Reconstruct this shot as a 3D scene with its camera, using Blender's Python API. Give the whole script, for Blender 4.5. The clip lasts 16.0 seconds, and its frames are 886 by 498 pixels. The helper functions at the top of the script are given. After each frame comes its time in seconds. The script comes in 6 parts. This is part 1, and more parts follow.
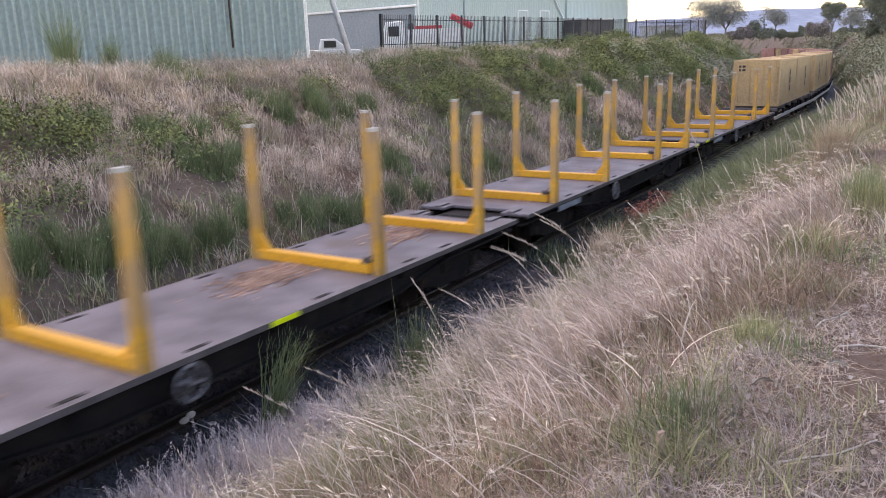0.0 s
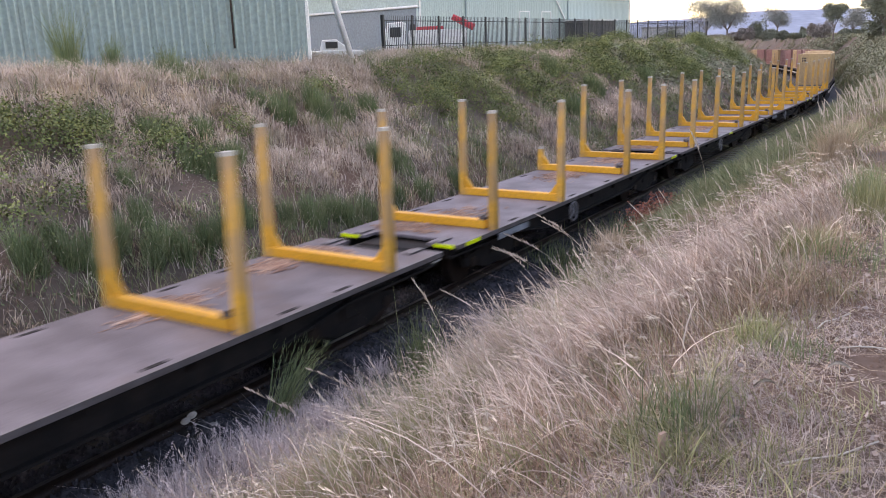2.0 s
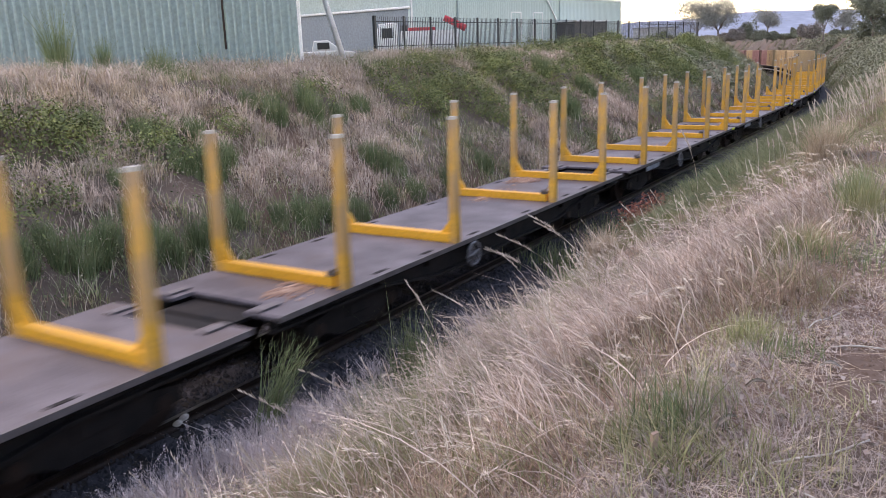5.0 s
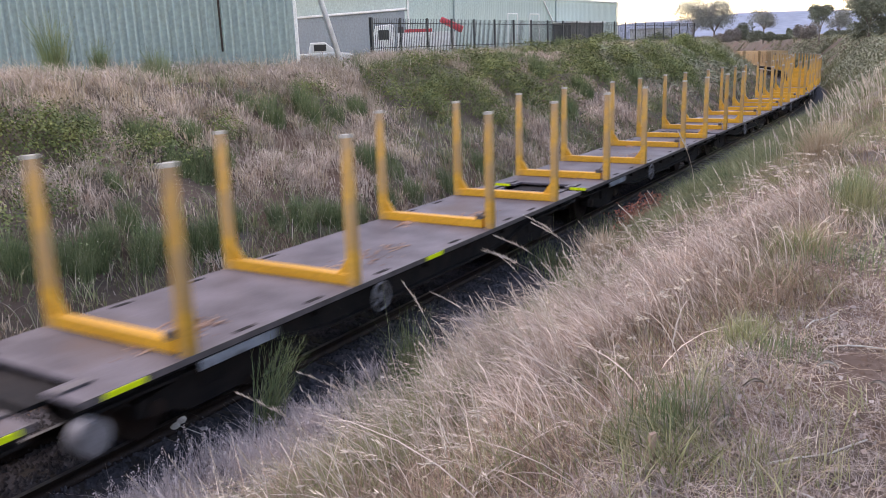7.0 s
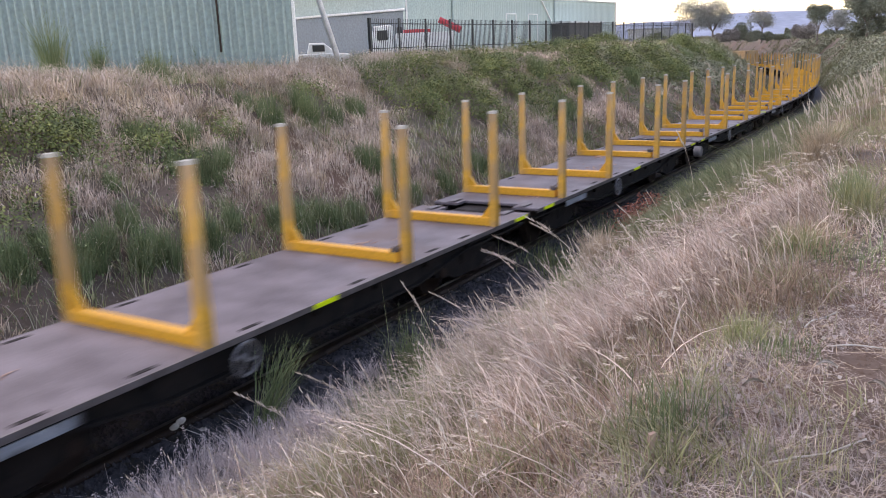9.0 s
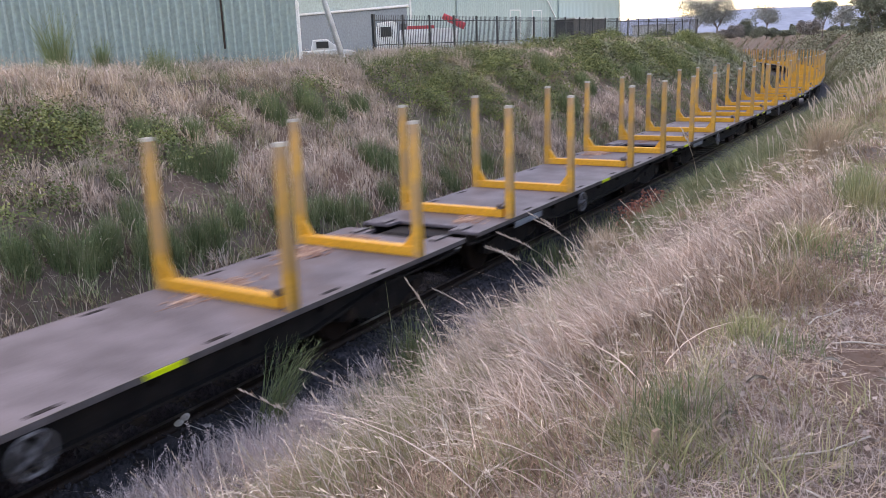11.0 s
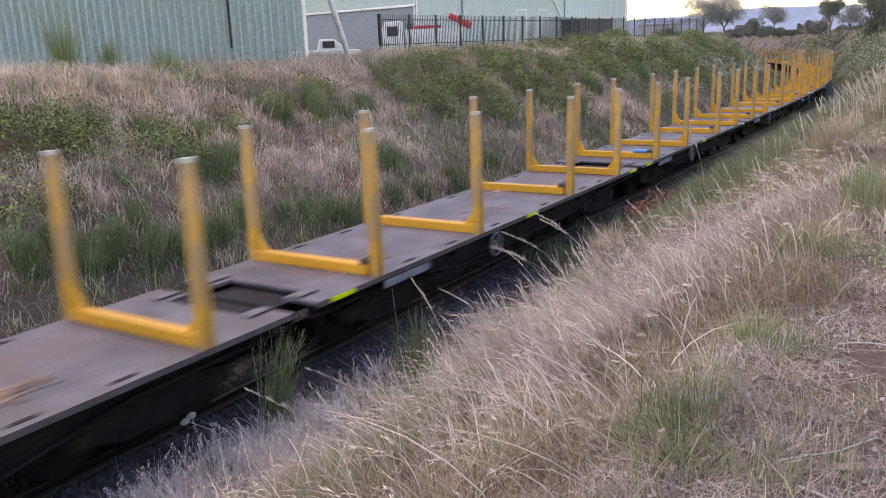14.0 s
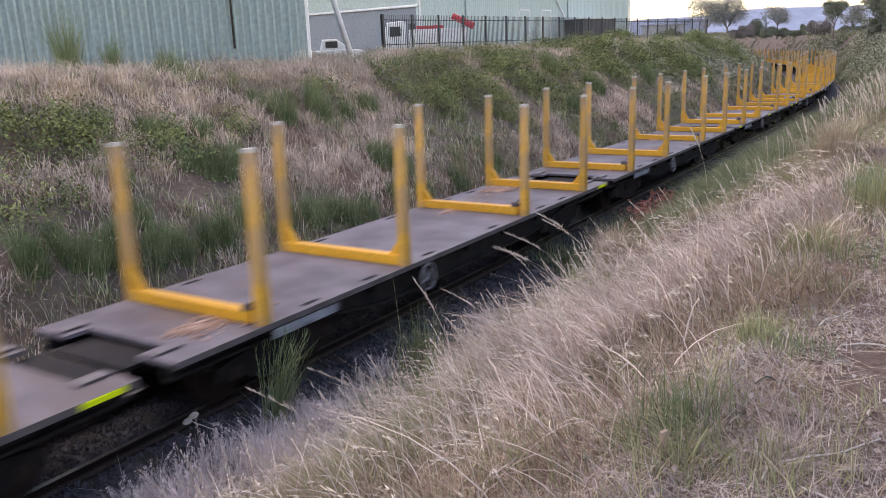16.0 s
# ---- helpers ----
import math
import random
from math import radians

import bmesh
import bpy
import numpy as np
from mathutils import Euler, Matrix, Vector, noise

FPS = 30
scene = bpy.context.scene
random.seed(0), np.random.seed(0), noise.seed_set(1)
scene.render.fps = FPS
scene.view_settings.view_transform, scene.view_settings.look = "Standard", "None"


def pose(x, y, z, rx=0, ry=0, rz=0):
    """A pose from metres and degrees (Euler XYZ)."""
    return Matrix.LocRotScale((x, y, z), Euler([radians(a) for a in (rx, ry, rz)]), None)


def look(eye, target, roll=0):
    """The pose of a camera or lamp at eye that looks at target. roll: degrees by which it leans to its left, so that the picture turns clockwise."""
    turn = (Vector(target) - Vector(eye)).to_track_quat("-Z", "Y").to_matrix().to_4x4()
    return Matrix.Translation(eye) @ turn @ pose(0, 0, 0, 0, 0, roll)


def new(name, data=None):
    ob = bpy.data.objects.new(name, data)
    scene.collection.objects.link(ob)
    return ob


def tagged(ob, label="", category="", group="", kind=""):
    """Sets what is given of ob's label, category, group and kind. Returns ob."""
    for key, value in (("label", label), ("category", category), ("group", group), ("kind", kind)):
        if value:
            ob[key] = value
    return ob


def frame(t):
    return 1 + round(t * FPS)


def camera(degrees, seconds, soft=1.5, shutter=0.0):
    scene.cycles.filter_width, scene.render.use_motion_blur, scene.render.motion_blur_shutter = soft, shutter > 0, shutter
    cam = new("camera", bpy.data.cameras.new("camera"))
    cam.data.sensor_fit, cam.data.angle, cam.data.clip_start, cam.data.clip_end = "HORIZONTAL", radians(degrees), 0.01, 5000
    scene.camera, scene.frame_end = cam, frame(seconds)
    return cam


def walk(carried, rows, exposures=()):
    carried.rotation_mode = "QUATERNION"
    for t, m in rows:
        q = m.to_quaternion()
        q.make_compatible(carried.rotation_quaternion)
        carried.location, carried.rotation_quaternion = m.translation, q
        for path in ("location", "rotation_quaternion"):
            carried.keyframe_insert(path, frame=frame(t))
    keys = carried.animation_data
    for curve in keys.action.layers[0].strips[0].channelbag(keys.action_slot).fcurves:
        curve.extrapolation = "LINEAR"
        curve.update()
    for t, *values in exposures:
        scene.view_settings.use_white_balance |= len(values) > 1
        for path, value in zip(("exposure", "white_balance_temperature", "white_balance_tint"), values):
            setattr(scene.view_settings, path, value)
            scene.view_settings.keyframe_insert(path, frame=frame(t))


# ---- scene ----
# ---- camera: held by hand on the bank, it only turns a little ----
EYE = Vector((0.0, 0.0, 4.14))
cam = camera(57.42, 16.0, soft=0.5, shutter=0.42)
TURNS = [  # seconds, turn to the left, tilt down, lean, in degrees
    (0.0, 0.652, 14.129, -1.999),
    (0.5, 0.698, 14.112, -1.980),
    (1.0, 0.744, 14.066, -2.041),
    (1.5, 0.796, 14.072, -2.039),
    (2.0, 0.744, 14.067, -1.962),
    (2.5, 0.679, 14.052, -1.913),
    (3.0, 0.547, 14.007, -1.878),
    (3.5, 0.347, 14.042, -1.878),
    (4.0, 0.279, 14.035, -1.912),
    (6.5, 0.043, 13.992, -2.129),
    (7.0, -0.000, 13.930, -2.162),
    (7.5, -0.037, 13.889, -2.173),
    (8.0, -0.144, 13.837, -2.151),
    (8.5, -0.101, 13.819, -2.221),
    (9.0, -0.079, 13.912, -2.255),
    (11.5, 0.299, 14.186, -2.278),
    (12.0, 0.378, 14.231, -2.261),
    (12.5, 0.448, 14.196, -2.280),
    (13.0, 0.553, 14.171, -2.326),
    (13.5, 0.575, 14.160, -2.319),
    (14.0, 0.632, 14.148, -2.297),
    (14.5, 0.683, 14.136, -2.258),
    (15.0, 0.738, 14.130, -2.250),
    (15.5, 0.814, 14.134, -2.313),
    (16.0, 0.811, 14.125, -2.243)
]


def aim(turn, tilt, lean):
    a, b = radians(turn), radians(tilt)
    way = Vector((-math.sin(a) * math.cos(b), math.cos(a) * math.cos(b), -math.sin(b)))
    return look(EYE, EYE + way, lean)


walk(cam, [(t, aim(a, b, c)) for t, a, b, c in TURNS], exposures=[(0.0, 1.78, 8900, 28), (9.0, 1.77, 8900, 28), (16.0, 1.73, 8900, 28)])

# ---- light: dull evening sky ----
world = bpy.data.worlds.new("evening_sky")
scene.world = world
world.use_nodes = True
wn = world.node_tree.nodes
sky = wn.new("ShaderNodeTexSky")
sky.sky_type = "NISHITA"
sky.sun_disc = False
sky.sun_elevation, sky.sun_rotation = radians(38), radians(-60)
sky.air_density, sky.dust_density, sky.ozone_density = 1.0, 0.1, 1.5
wn["Background"].inputs["Strength"].default_value = 0.15
world.node_tree.links.new(sky.outputs["Color"], wn["Background"].inputs["Color"])
sun = new("sun", bpy.data.lights.new("sun", "SUN"))
sun.data.energy, sun.data.angle, sun.data.color = 0.7, radians(70), (1.0, 0.93, 0.88)
sun.matrix_world = look((0, 0, 60), (24, -14, 18))

# ---- the line: straight, then a left-hand curve, on a slight fall ----
TH, OFFSET, CURVE, CURVE_AT, EASE, FALL = -0.54404, 8.039, 0.00358, 36.34, 25.0, -0.01055
X0, Y0 = -math.cos(TH) * OFFSET, -math.sin(TH) * OFFSET


def heading(s):
    u = np.clip(np.minimum(s, 170.0) - CURVE_AT, 0, None)
    return TH + CURVE * np.where(u < EASE, u * u / (2 * EASE), u - EASE / 2)


STEP = np.arange(0, 2600, 0.1)
HEAD = heading(STEP + 0.05)
LINE_X = X0 + np.concatenate([[0], np.cumsum(-np.sin(HEAD) * 0.1)])[:-1]
LINE_Y = Y0 + np.concatenate([[0], np.cumsum(np.cos(HEAD) * 0.1)])[:-1]


def line(s):
    """x, y, heading of the track's centre, s metres along it."""
    s = np.asarray(s, float)
    x = np.interp(s, STEP, LINE_X) - np.minimum(s, 0) * math.sin(TH)
    y = np.interp(s, STEP, LINE_Y) + np.minimum(s, 0) * math.cos(TH)
    return x, y, heading(np.maximum(s, 0))


def place(s, n):
    """World x, y of the point s along the line and n to its right."""
    x, y, h = line(s)
    return x + np.cos(h) * n, y + np.sin(h) * n


def rail_z(s):
    return FALL * np.clip(s, -60, 200)


def wobble(x, y, seed=0.0):
    """Cheap smooth noise, -1 to 1, for arrays."""
    r = np.zeros_like(np.asarray(x, float))
    for i, (a, b, c) in enumerate(((0.71, 0.37, 1.3), (-0.43, 0.93, 4.1), (1.37, -0.81, 2.2), (0.19, 1.77, 5.7), (2.3, 1.1, 0.6))):
        r = r + np.sin(a * x + b * y + c + seed * (i + 1.7)) / (1 + 0.35 * i)
    return r / 3.2


def bank_d(s, n):
    """How far out a point of the right bank counts: beside the camera the foot lies further from the rails."""
    wide = np.interp(s, [2, 5, 9, 15], [0.8, 0.72, 0.42, 0.0])
    return np.where(n > 1.5, n - wide * np.clip((7.2 - n) / 4.3, 0, 1) * np.clip((n - 1.5) / 0.5, 0, 1), np.abs(n))


def level(s, n):
    """Height of the ground."""
    s, n = np.broadcast_arrays(np.asarray(s, float), np.asarray(n, float))
    zt = rail_z(s)
    crest = 2.55 + 0.9 * np.clip(s / 110, 0, 1.2)

    def lay(d, stops):
        z = np.full(d.shape, 0.0) + stops[0][1]
        for (a, za), (b, zb) in zip(stops, stops[1:]):
            k = np.clip((d - a) / (b - a), 0, 1)
            z = np.where(d >= a, za + (zb - za) * k, z)
        return z
    right = lay(bank_d(s, n), [(0, zt - 0.22), (1.5, zt - 0.22), (1.95, zt - 0.5), (2.15, zt - 0.46), (3.2, zt * 0.7 + 0.5), (4.4, zt * 0.5 + 1.2), (7.2, crest - 0.1), (12, crest), (40, crest + 0.25), (400, crest + 0.4)])
    left = lay(np.abs(n), [(0, zt - 0.22), (1.5, zt - 0.22), (2.1, zt - 0.58), (3.0, zt - 0.55), (5.0, zt * 0.5 + 0.95), (9.5, 3.5), (14, 3.72), (20.5, 3.72), (22.5, 2.95), (400, 2.95)])
    x, y = place(s, n)
    rough = np.clip((np.abs(n) - 2.4) / 2, 0, 1) * np.where(n < 0, 0.17, 0.09)
    return np.where(n > 0, right, left) + rough * wobble(x, y) + rough * 0.45 * wobble(x * 3.1, y * 2.7, 2.0)


# ---- materials ----
def mat(name, a, b, scale=4.0, rough=0.8, metal=0.0, bump=0.2, fine=40.0, c=None, spread=(0.35, 0.65), stain=None, vary=0.0, island=0.0, spec=0.5):
    """Two colours by a broad noise, broken by a fine one; c: stains of a third."""
    m = bpy.data.materials.new(name)
    m.use_nodes = True
    nt = m.node_tree
    n, li = nt.nodes, nt.links
    bs = n["Principled BSDF"]
    tc = n.new("ShaderNodeTexCoord")

    def noisy(sc, detail):
        q = n.new("ShaderNodeTexNoise")
        q.inputs["Scale"].default_value, q.inputs["Detail"].default_value = sc, detail
        li.new(tc.outputs["Object"], q.inputs["Vector"])
        return q.outputs["Fac"]

    def ramp(f, lo, hi):
        q = n.new("ShaderNodeMapRange")
        q.inputs["From Min"].default_value, q.inputs["From Max"].default_value = lo, hi
        li.new(f, q.inputs["Value"])
        return q.outputs["Result"]

    def mix(f, p, q):
        x = n.new("ShaderNodeMix")
        x.data_type = "RGBA"
        li.new(f, x.inputs["Factor"])
        for sock, v in (("A", p), ("B", q)):
            tgt = [i for i in x.inputs if i.name == sock and i.type == "RGBA"][0]
            if isinstance(v, tuple):
                tgt.default_value = (*v, 1)
            else:
                li.new(v, tgt)
        return [o for o in x.outputs if o.type == "RGBA"][0]
    col = mix(ramp(noisy(scale, 4), *spread), a, b)
    fine_f = noisy(fine, 6)
    hv = n.new("ShaderNodeHueSaturation")
    li.new(ramp(fine_f, 0.2, 0.8), hv.inputs["Value"])
    li.new(col, hv.inputs["Color"])
    hv.inputs["Value"].default_value = 1
    q = n.new("ShaderNodeMapRange")
    q.inputs["From Min"].default_value, q.inputs["From Max"].default_value = 0.2, 0.8
    q.inputs["To Min"].default_value, q.inputs["To Max"].default_value = 0.75, 1.25
    li.new(fine_f, q.inputs["Value"])
    li.new(q.outputs["Result"], hv.inputs["Value"])
    col = hv.outputs["Color"]
    if c:
        col = mix(ramp(noisy(scale * 0.45, 5), *(stain or (0.55, 0.7))), col, c)
    if vary or island:
        src = n.new("ShaderNodeNewGeometry").outputs["Random Per Island"] if island else n.new("ShaderNodeObjectInfo").outputs["Random"]
        h2 = n.new("ShaderNodeHueSaturation")
        q2 = n.new("ShaderNodeMapRange")
        k = island or vary
        q2.inputs["To Min"].default_value, q2.inputs["To Max"].default_value = 1 - k, 1 + k
        li.new(src, q2.inputs["Value"])
        li.new(q2.outputs["Result"], h2.inputs["Value"])
        li.new(col, h2.inputs["Color"])
        col = h2.outputs["Color"]
    li.new(col, bs.inputs["Base Color"])
    bs.inputs["Roughness"].default_value, bs.inputs["Metallic"].default_value = rough, metal
    bs.inputs["Specular IOR Level"].default_value = spec
    if bump:
        bp = n.new("ShaderNodeBump")
        bp.inputs["Strength"].default_value, bp.inputs["Distance"].default_value = bump, 0.02
        li.new(fine_f, bp.inputs["Height"])
        li.new(bp.outputs["Normal"], bs.inputs["Normal"])
    return m


def leaf_mat(name, stops, rough=0.7, tuft=0.45, value=(0.7, 1.25)):
    """Blades and leaves: colour by island, from a run of colours."""
    m = bpy.data.materials.new(name)
    m.use_nodes = True
    n, li = m.node_tree.nodes, m.node_tree.links
    bs = n["Principled BSDF"]
    geo = n.new("ShaderNodeNewGeometry")
    ra = n.new("ShaderNodeValToRGB")
    while len(ra.color_ramp.elements) < len(stops):
        ra.color_ramp.elements.new(0.5)
    for i, (e, col) in enumerate(zip(ra.color_ramp.elements, stops)):
        e.position, e.color = i / (len(stops) - 1), (*col, 1)
    tc = n.new("ShaderNodeTexCoord")

    def noisy(scale, detail, lo, hi, to_lo, to_hi):
        nz = n.new("ShaderNodeTexNoise")
        nz.inputs["Scale"].default_value, nz.inputs["Detail"].default_value = scale, detail
        li.new(tc.outputs["Object"], nz.inputs["Vector"])
        q = n.new("ShaderNodeMapRange")
        q.inputs["From Min"].default_value, q.inputs["From Max"].default_value = lo, hi
        q.inputs["To Min"].default_value, q.inputs["To Max"].default_value = to_lo, to_hi
        li.new(nz.outputs["Fac"], q.inputs["Value"])
        return q.outputs["Result"]
    blend = n.new("ShaderNodeMix")
    blend.inputs["Factor"].default_value = tuft
    li.new(geo.outputs["Random Per Island"], blend.inputs["A"])
    li.new(noisy(2.1, 3, 0.28, 0.72, 0, 1), blend.inputs["B"])
    li.new(blend.outputs["Result"], ra.inputs["Fac"])
    hv = n.new("ShaderNodeHueSaturation")
    li.new(noisy(1.1, 3, 0.3, 0.7, *value), hv.inputs["Value"])
    li.new(ra.outputs["Color"], hv.inputs["Color"])
    li.new(hv.outputs["Color"], bs.inputs["Base Color"])
    bs.inputs["Roughness"].default_value = rough
    bs.inputs["Specular IOR Level"].default_value = 0.25
    return m


M = dict(
    soil=mat("soil", (0.075, 0.054, 0.042), (0.125, 0.098, 0.078), 0.7, 0.95, bump=0.6, fine=14, c=(0.128, 0.078, 0.056), stain=(0.5, 0.66)),
    ballast=mat("ballast", (0.032, 0.032, 0.038), (0.068, 0.066, 0.076), 3, 0.9, bump=0.5, fine=30, island=0.45),
    rail=mat("rail_steel", (0.045, 0.03, 0.024), (0.03, 0.022, 0.02), 6, 0.6, 0.6, 0.2),
    shine=mat("rail_head", (0.16, 0.15, 0.15), (0.12, 0.11, 0.11), 6, 0.4, 0.6, 0.05),
    sleeper=mat("sleeper_timber", (0.03, 0.026, 0.024), (0.05, 0.044, 0.04), 4, 0.9, bump=0.3, vary=0.2),
    deck=mat("deck_plate", (0.085, 0.073, 0.083), (0.165, 0.147, 0.163), 1.1, 0.6, 0.0, 0.15, 25, c=(0.115, 0.082, 0.075), stain=(0.58, 0.72), vary=0.15, spec=0.4),
    black=mat("grimy_underframe", (0.007, 0.007, 0.008), (0.018, 0.015, 0.014), 3, 0.8, 0.0, 0.3, 30, spec=0.25),
    edge=mat("deck_edge", (0.16, 0.145, 0.15), (0.10, 0.09, 0.09), 3, 0.6, 0.3, 0.2, 30),
    yellow=mat("yellow_paint", (0.68, 0.315, 0.02), (0.76, 0.36, 0.024), 1.5, 0.5, 0.0, 0.08, 30, c=(0.44, 0.23, 0.07), stain=(0.54, 0.70), vary=0.1),
    worn=mat("worn_yellow_paint", (0.58, 0.30, 0.055), (0.66, 0.33, 0.035), 2.5, 0.6, 0.0, 0.1, 30, c=(0.38, 0.24, 0.13), stain=(0.40, 0.60), vary=0.15),
    wheel=mat("dull_grey_iron", (0.15, 0.15, 0.16), (0.24, 0.24, 0.25), 4, 0.6, 0.1, 0.15),
    cap=mat("worn_steel_cap_and_lit_beam", (0.50, 0.48, 0.44), (0.38, 0.36, 0.33), 8, 0.6, 0.2),
    lime=mat("lime_reflector", (0.72, 0.88, 0.01), (0.76, 0.92, 0.02), 4, 0.4, bump=0.02),
    silver=mat("grey_steel", (0.34, 0.35, 0.37), (0.48, 0.49, 0.51), 4, 0.55, 0.1, 0.15),
    plate=mat("dirty_blue_grey_plate", (0.19, 0.225, 0.26), (0.32, 0.36, 0.40), 5, 0.6, 0.0, 0.2, 30, c=(0.04, 0.04, 0.045), stain=(0.5, 0.62)),
    bark=leaf_mat("bark_litter", [(0.16, 0.09, 0.07), (0.26, 0.155, 0.115), (0.36, 0.24, 0.18), (0.52, 0.39, 0.31)]),
    blue=mat("blue_plastic", (0.05, 0.22, 0.55), (0.08, 0.30, 0.62), 4, 0.5),
    tan=mat("tan_container_paint", (0.50, 0.335, 0.165), (0.45, 0.30, 0.16), 0.8, 0.55, bump=0.1, fine=12, c=(0.42, 0.28, 0.14), stain=(0.6, 0.75)),
    maroon=mat("maroon_container_paint", (0.33, 0.16, 0.14), (0.28, 0.135, 0.12), 0.8, 0.55, bump=0.1, fine=12, c=(0.16, 0.07, 0.05), stain=(0.6, 0.75)),
    dark=mat("dark_lettering_and_shade", (0.03, 0.03, 0.035), (0.05, 0.045, 0.045), 8, 0.6),
    shed=mat("green_grey_cladding", (0.235, 0.325, 0.325), (0.27, 0.36, 0.355), 0.35, 0.5, 0.1, 0.05, 6, c=(0.29, 0.35, 0.34), stain=(0.55, 0.75)),
    slate=mat("slate_grey_cladding", (0.145, 0.185, 0.215), (0.165, 0.205, 0.235), 0.3, 0.55, 0.05, 0.04, 5),
    shed2=mat("pale_cladding", (0.37, 0.47, 0.46), (0.42, 0.52, 0.50), 0.3, 0.55, 0.05, 0.05, 5),
    white=mat("white_paint", (0.72, 0.74, 0.73), (0.62, 0.64, 0.63), 2, 0.5, bump=0.05),
    fence=mat("black_fence_paint", (0.02, 0.024, 0.028), (0.035, 0.04, 0.045), 3, 0.5, 0.2, 0.05),
    pole=mat("galvanised_pole", (0.66, 0.68, 0.70), (0.56, 0.58, 0.60), 3, 0.5, 0.0),
    red=mat("red_paint", (0.45, 0.03, 0.045), (0.52, 0.05, 0.06), 3, 0.45),
    glass=mat("dark_glass", (0.02, 0.025, 0.03), (0.03, 0.035, 0.04), 2, 0.3, bump=0, spec=0.3),
    tyre=mat("tyre_rubber", (0.02, 0.02, 0.02), (0.03, 0.03, 0.03), 8, 0.85),
    yard=mat("yard_asphalt", (0.09, 0.09, 0.09), (0.13, 0.125, 0.12), 1, 0.9, fine=20),
    trunk=mat("grey_bark", (0.17, 0.14, 0.12), (0.25, 0.21, 0.18), 3, 0.9, bump=0.5, fine=20),
    # forest colour shifted to blue, with the haze of distance painted in
    hill=mat("hazy_far_forest", (0.20, 0.25, 0.33), (0.225, 0.275, 0.36), 0.004, 1.0, bump=0, fine=0.03),
    straw=leaf_mat("dry_grass", [(0.27, 0.19, 0.13), (0.36, 0.27, 0.18), (0.45, 0.35, 0.25), (0.52, 0.42, 0.31), (0.60, 0.50, 0.39), (0.68, 0.58, 0.47)]),
    pink=leaf_mat("pinkish_straw", [(0.26, 0.19, 0.15), (0.38, 0.29, 0.235), (0.50, 0.40, 0.335), (0.62, 0.515, 0.44), (0.74, 0.635, 0.555)], value=(0.6, 1.38)),
    pale=leaf_mat("bleached_grass", [(0.56, 0.47, 0.38), (0.72, 0.63, 0.53), (0.48, 0.39, 0.31), (0.66, 0.57, 0.46)]),
    brown=leaf_mat("rusty_grass", [(0.30, 0.21, 0.15), (0.38, 0.27, 0.20), (0.26, 0.18, 0.13), (0.44, 0.33, 0.25)]),
    green=leaf_mat("green_grass", [(0.14, 0.16, 0.07), (0.20, 0.22, 0.10), (0.27, 0.27, 0.14), (0.36, 0.33, 0.20), (0.44, 0.38, 0.26)]),
    rush=leaf_mat("rush_green", [(0.085, 0.115, 0.055), (0.135, 0.17, 0.08), (0.19, 0.215, 0.115), (0.28, 0.28, 0.17), (0.38, 0.345, 0.24)]),
    bramble=leaf_mat("bramble_leaf", [(0.04, 0.06, 0.03), (0.068, 0.092, 0.04), (0.105, 0.135, 0.053), (0.16, 0.19, 0.07), (0.24, 0.26, 0.09), (0.32, 0.29, 0.12)], tuft=0.62, value=(0.6, 1.45)),
    broom=leaf_mat("broom_green", [(0.06, 0.095, 0.045), (0.105, 0.155, 0.07), (0.155, 0.205, 0.095), (0.22, 0.255, 0.14), (0.32, 0.31, 0.20)]),
    # dark leaves of the far trees, lightened to carry distance haze in the colour
    dusky=leaf_mat("hazy_dusky_leaf", [(0.14, 0.165, 0.12), (0.18, 0.205, 0.15), (0.225, 0.24, 0.185), (0.12, 0.145, 0.11)]),
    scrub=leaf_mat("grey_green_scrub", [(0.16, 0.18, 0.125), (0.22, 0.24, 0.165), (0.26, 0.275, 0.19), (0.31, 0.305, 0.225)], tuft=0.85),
    rust=leaf_mat("rusty_dock", [(0.28, 0.10, 0.08), (0.36, 0.15, 0.11), (0.22, 0.08, 0.06), (0.32, 0.17, 0.12)]),
    # gum and far bush leaves: greyed and paled, haze painted into the colour
    gum=leaf_mat("hazy_gum_leaf", [(0.20, 0.215, 0.20), (0.25, 0.265, 0.245), (0.31, 0.32, 0.295), (0.17, 0.185, 0.17)]),
    hedge=leaf_mat("hazy_bush_leaf", [(0.19, 0.17, 0.16), (0.24, 0.21, 0.20), (0.21, 0.20, 0.175), (0.29, 0.25, 0.235)]),
    dull=mat("dull_grey_leaf", (0.36, 0.32, 0.28), (0.28, 0.25, 0.22), 20, 0.85),
    litter=leaf_mat("dry_leaf_litter", [(0.34, 0.28, 0.25), (0.46, 0.39, 0.35), (0.26, 0.20, 0.18), (0.55, 0.48, 0.44), (0.20, 0.14, 0.12)]),
    orange=mat("weathered_stake", (0.29, 0.20, 0.155), (0.24, 0.165, 0.13), 6, 0.9),
    mauve=leaf_mat("grey_dead_weed", [(0.40, 0.345, 0.345), (0.54, 0.475, 0.47), (0.66, 0.59, 0.58), (0.76, 0.69, 0.67)]),
    field=leaf_mat("field_grass", [(0.30, 0.25, 0.16), (0.42, 0.35, 0.24), (0.36, 0.31, 0.19), (0.50, 0.42, 0.30)]),
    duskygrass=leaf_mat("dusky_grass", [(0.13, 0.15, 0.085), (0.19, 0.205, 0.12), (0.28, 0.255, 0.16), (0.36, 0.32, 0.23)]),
)


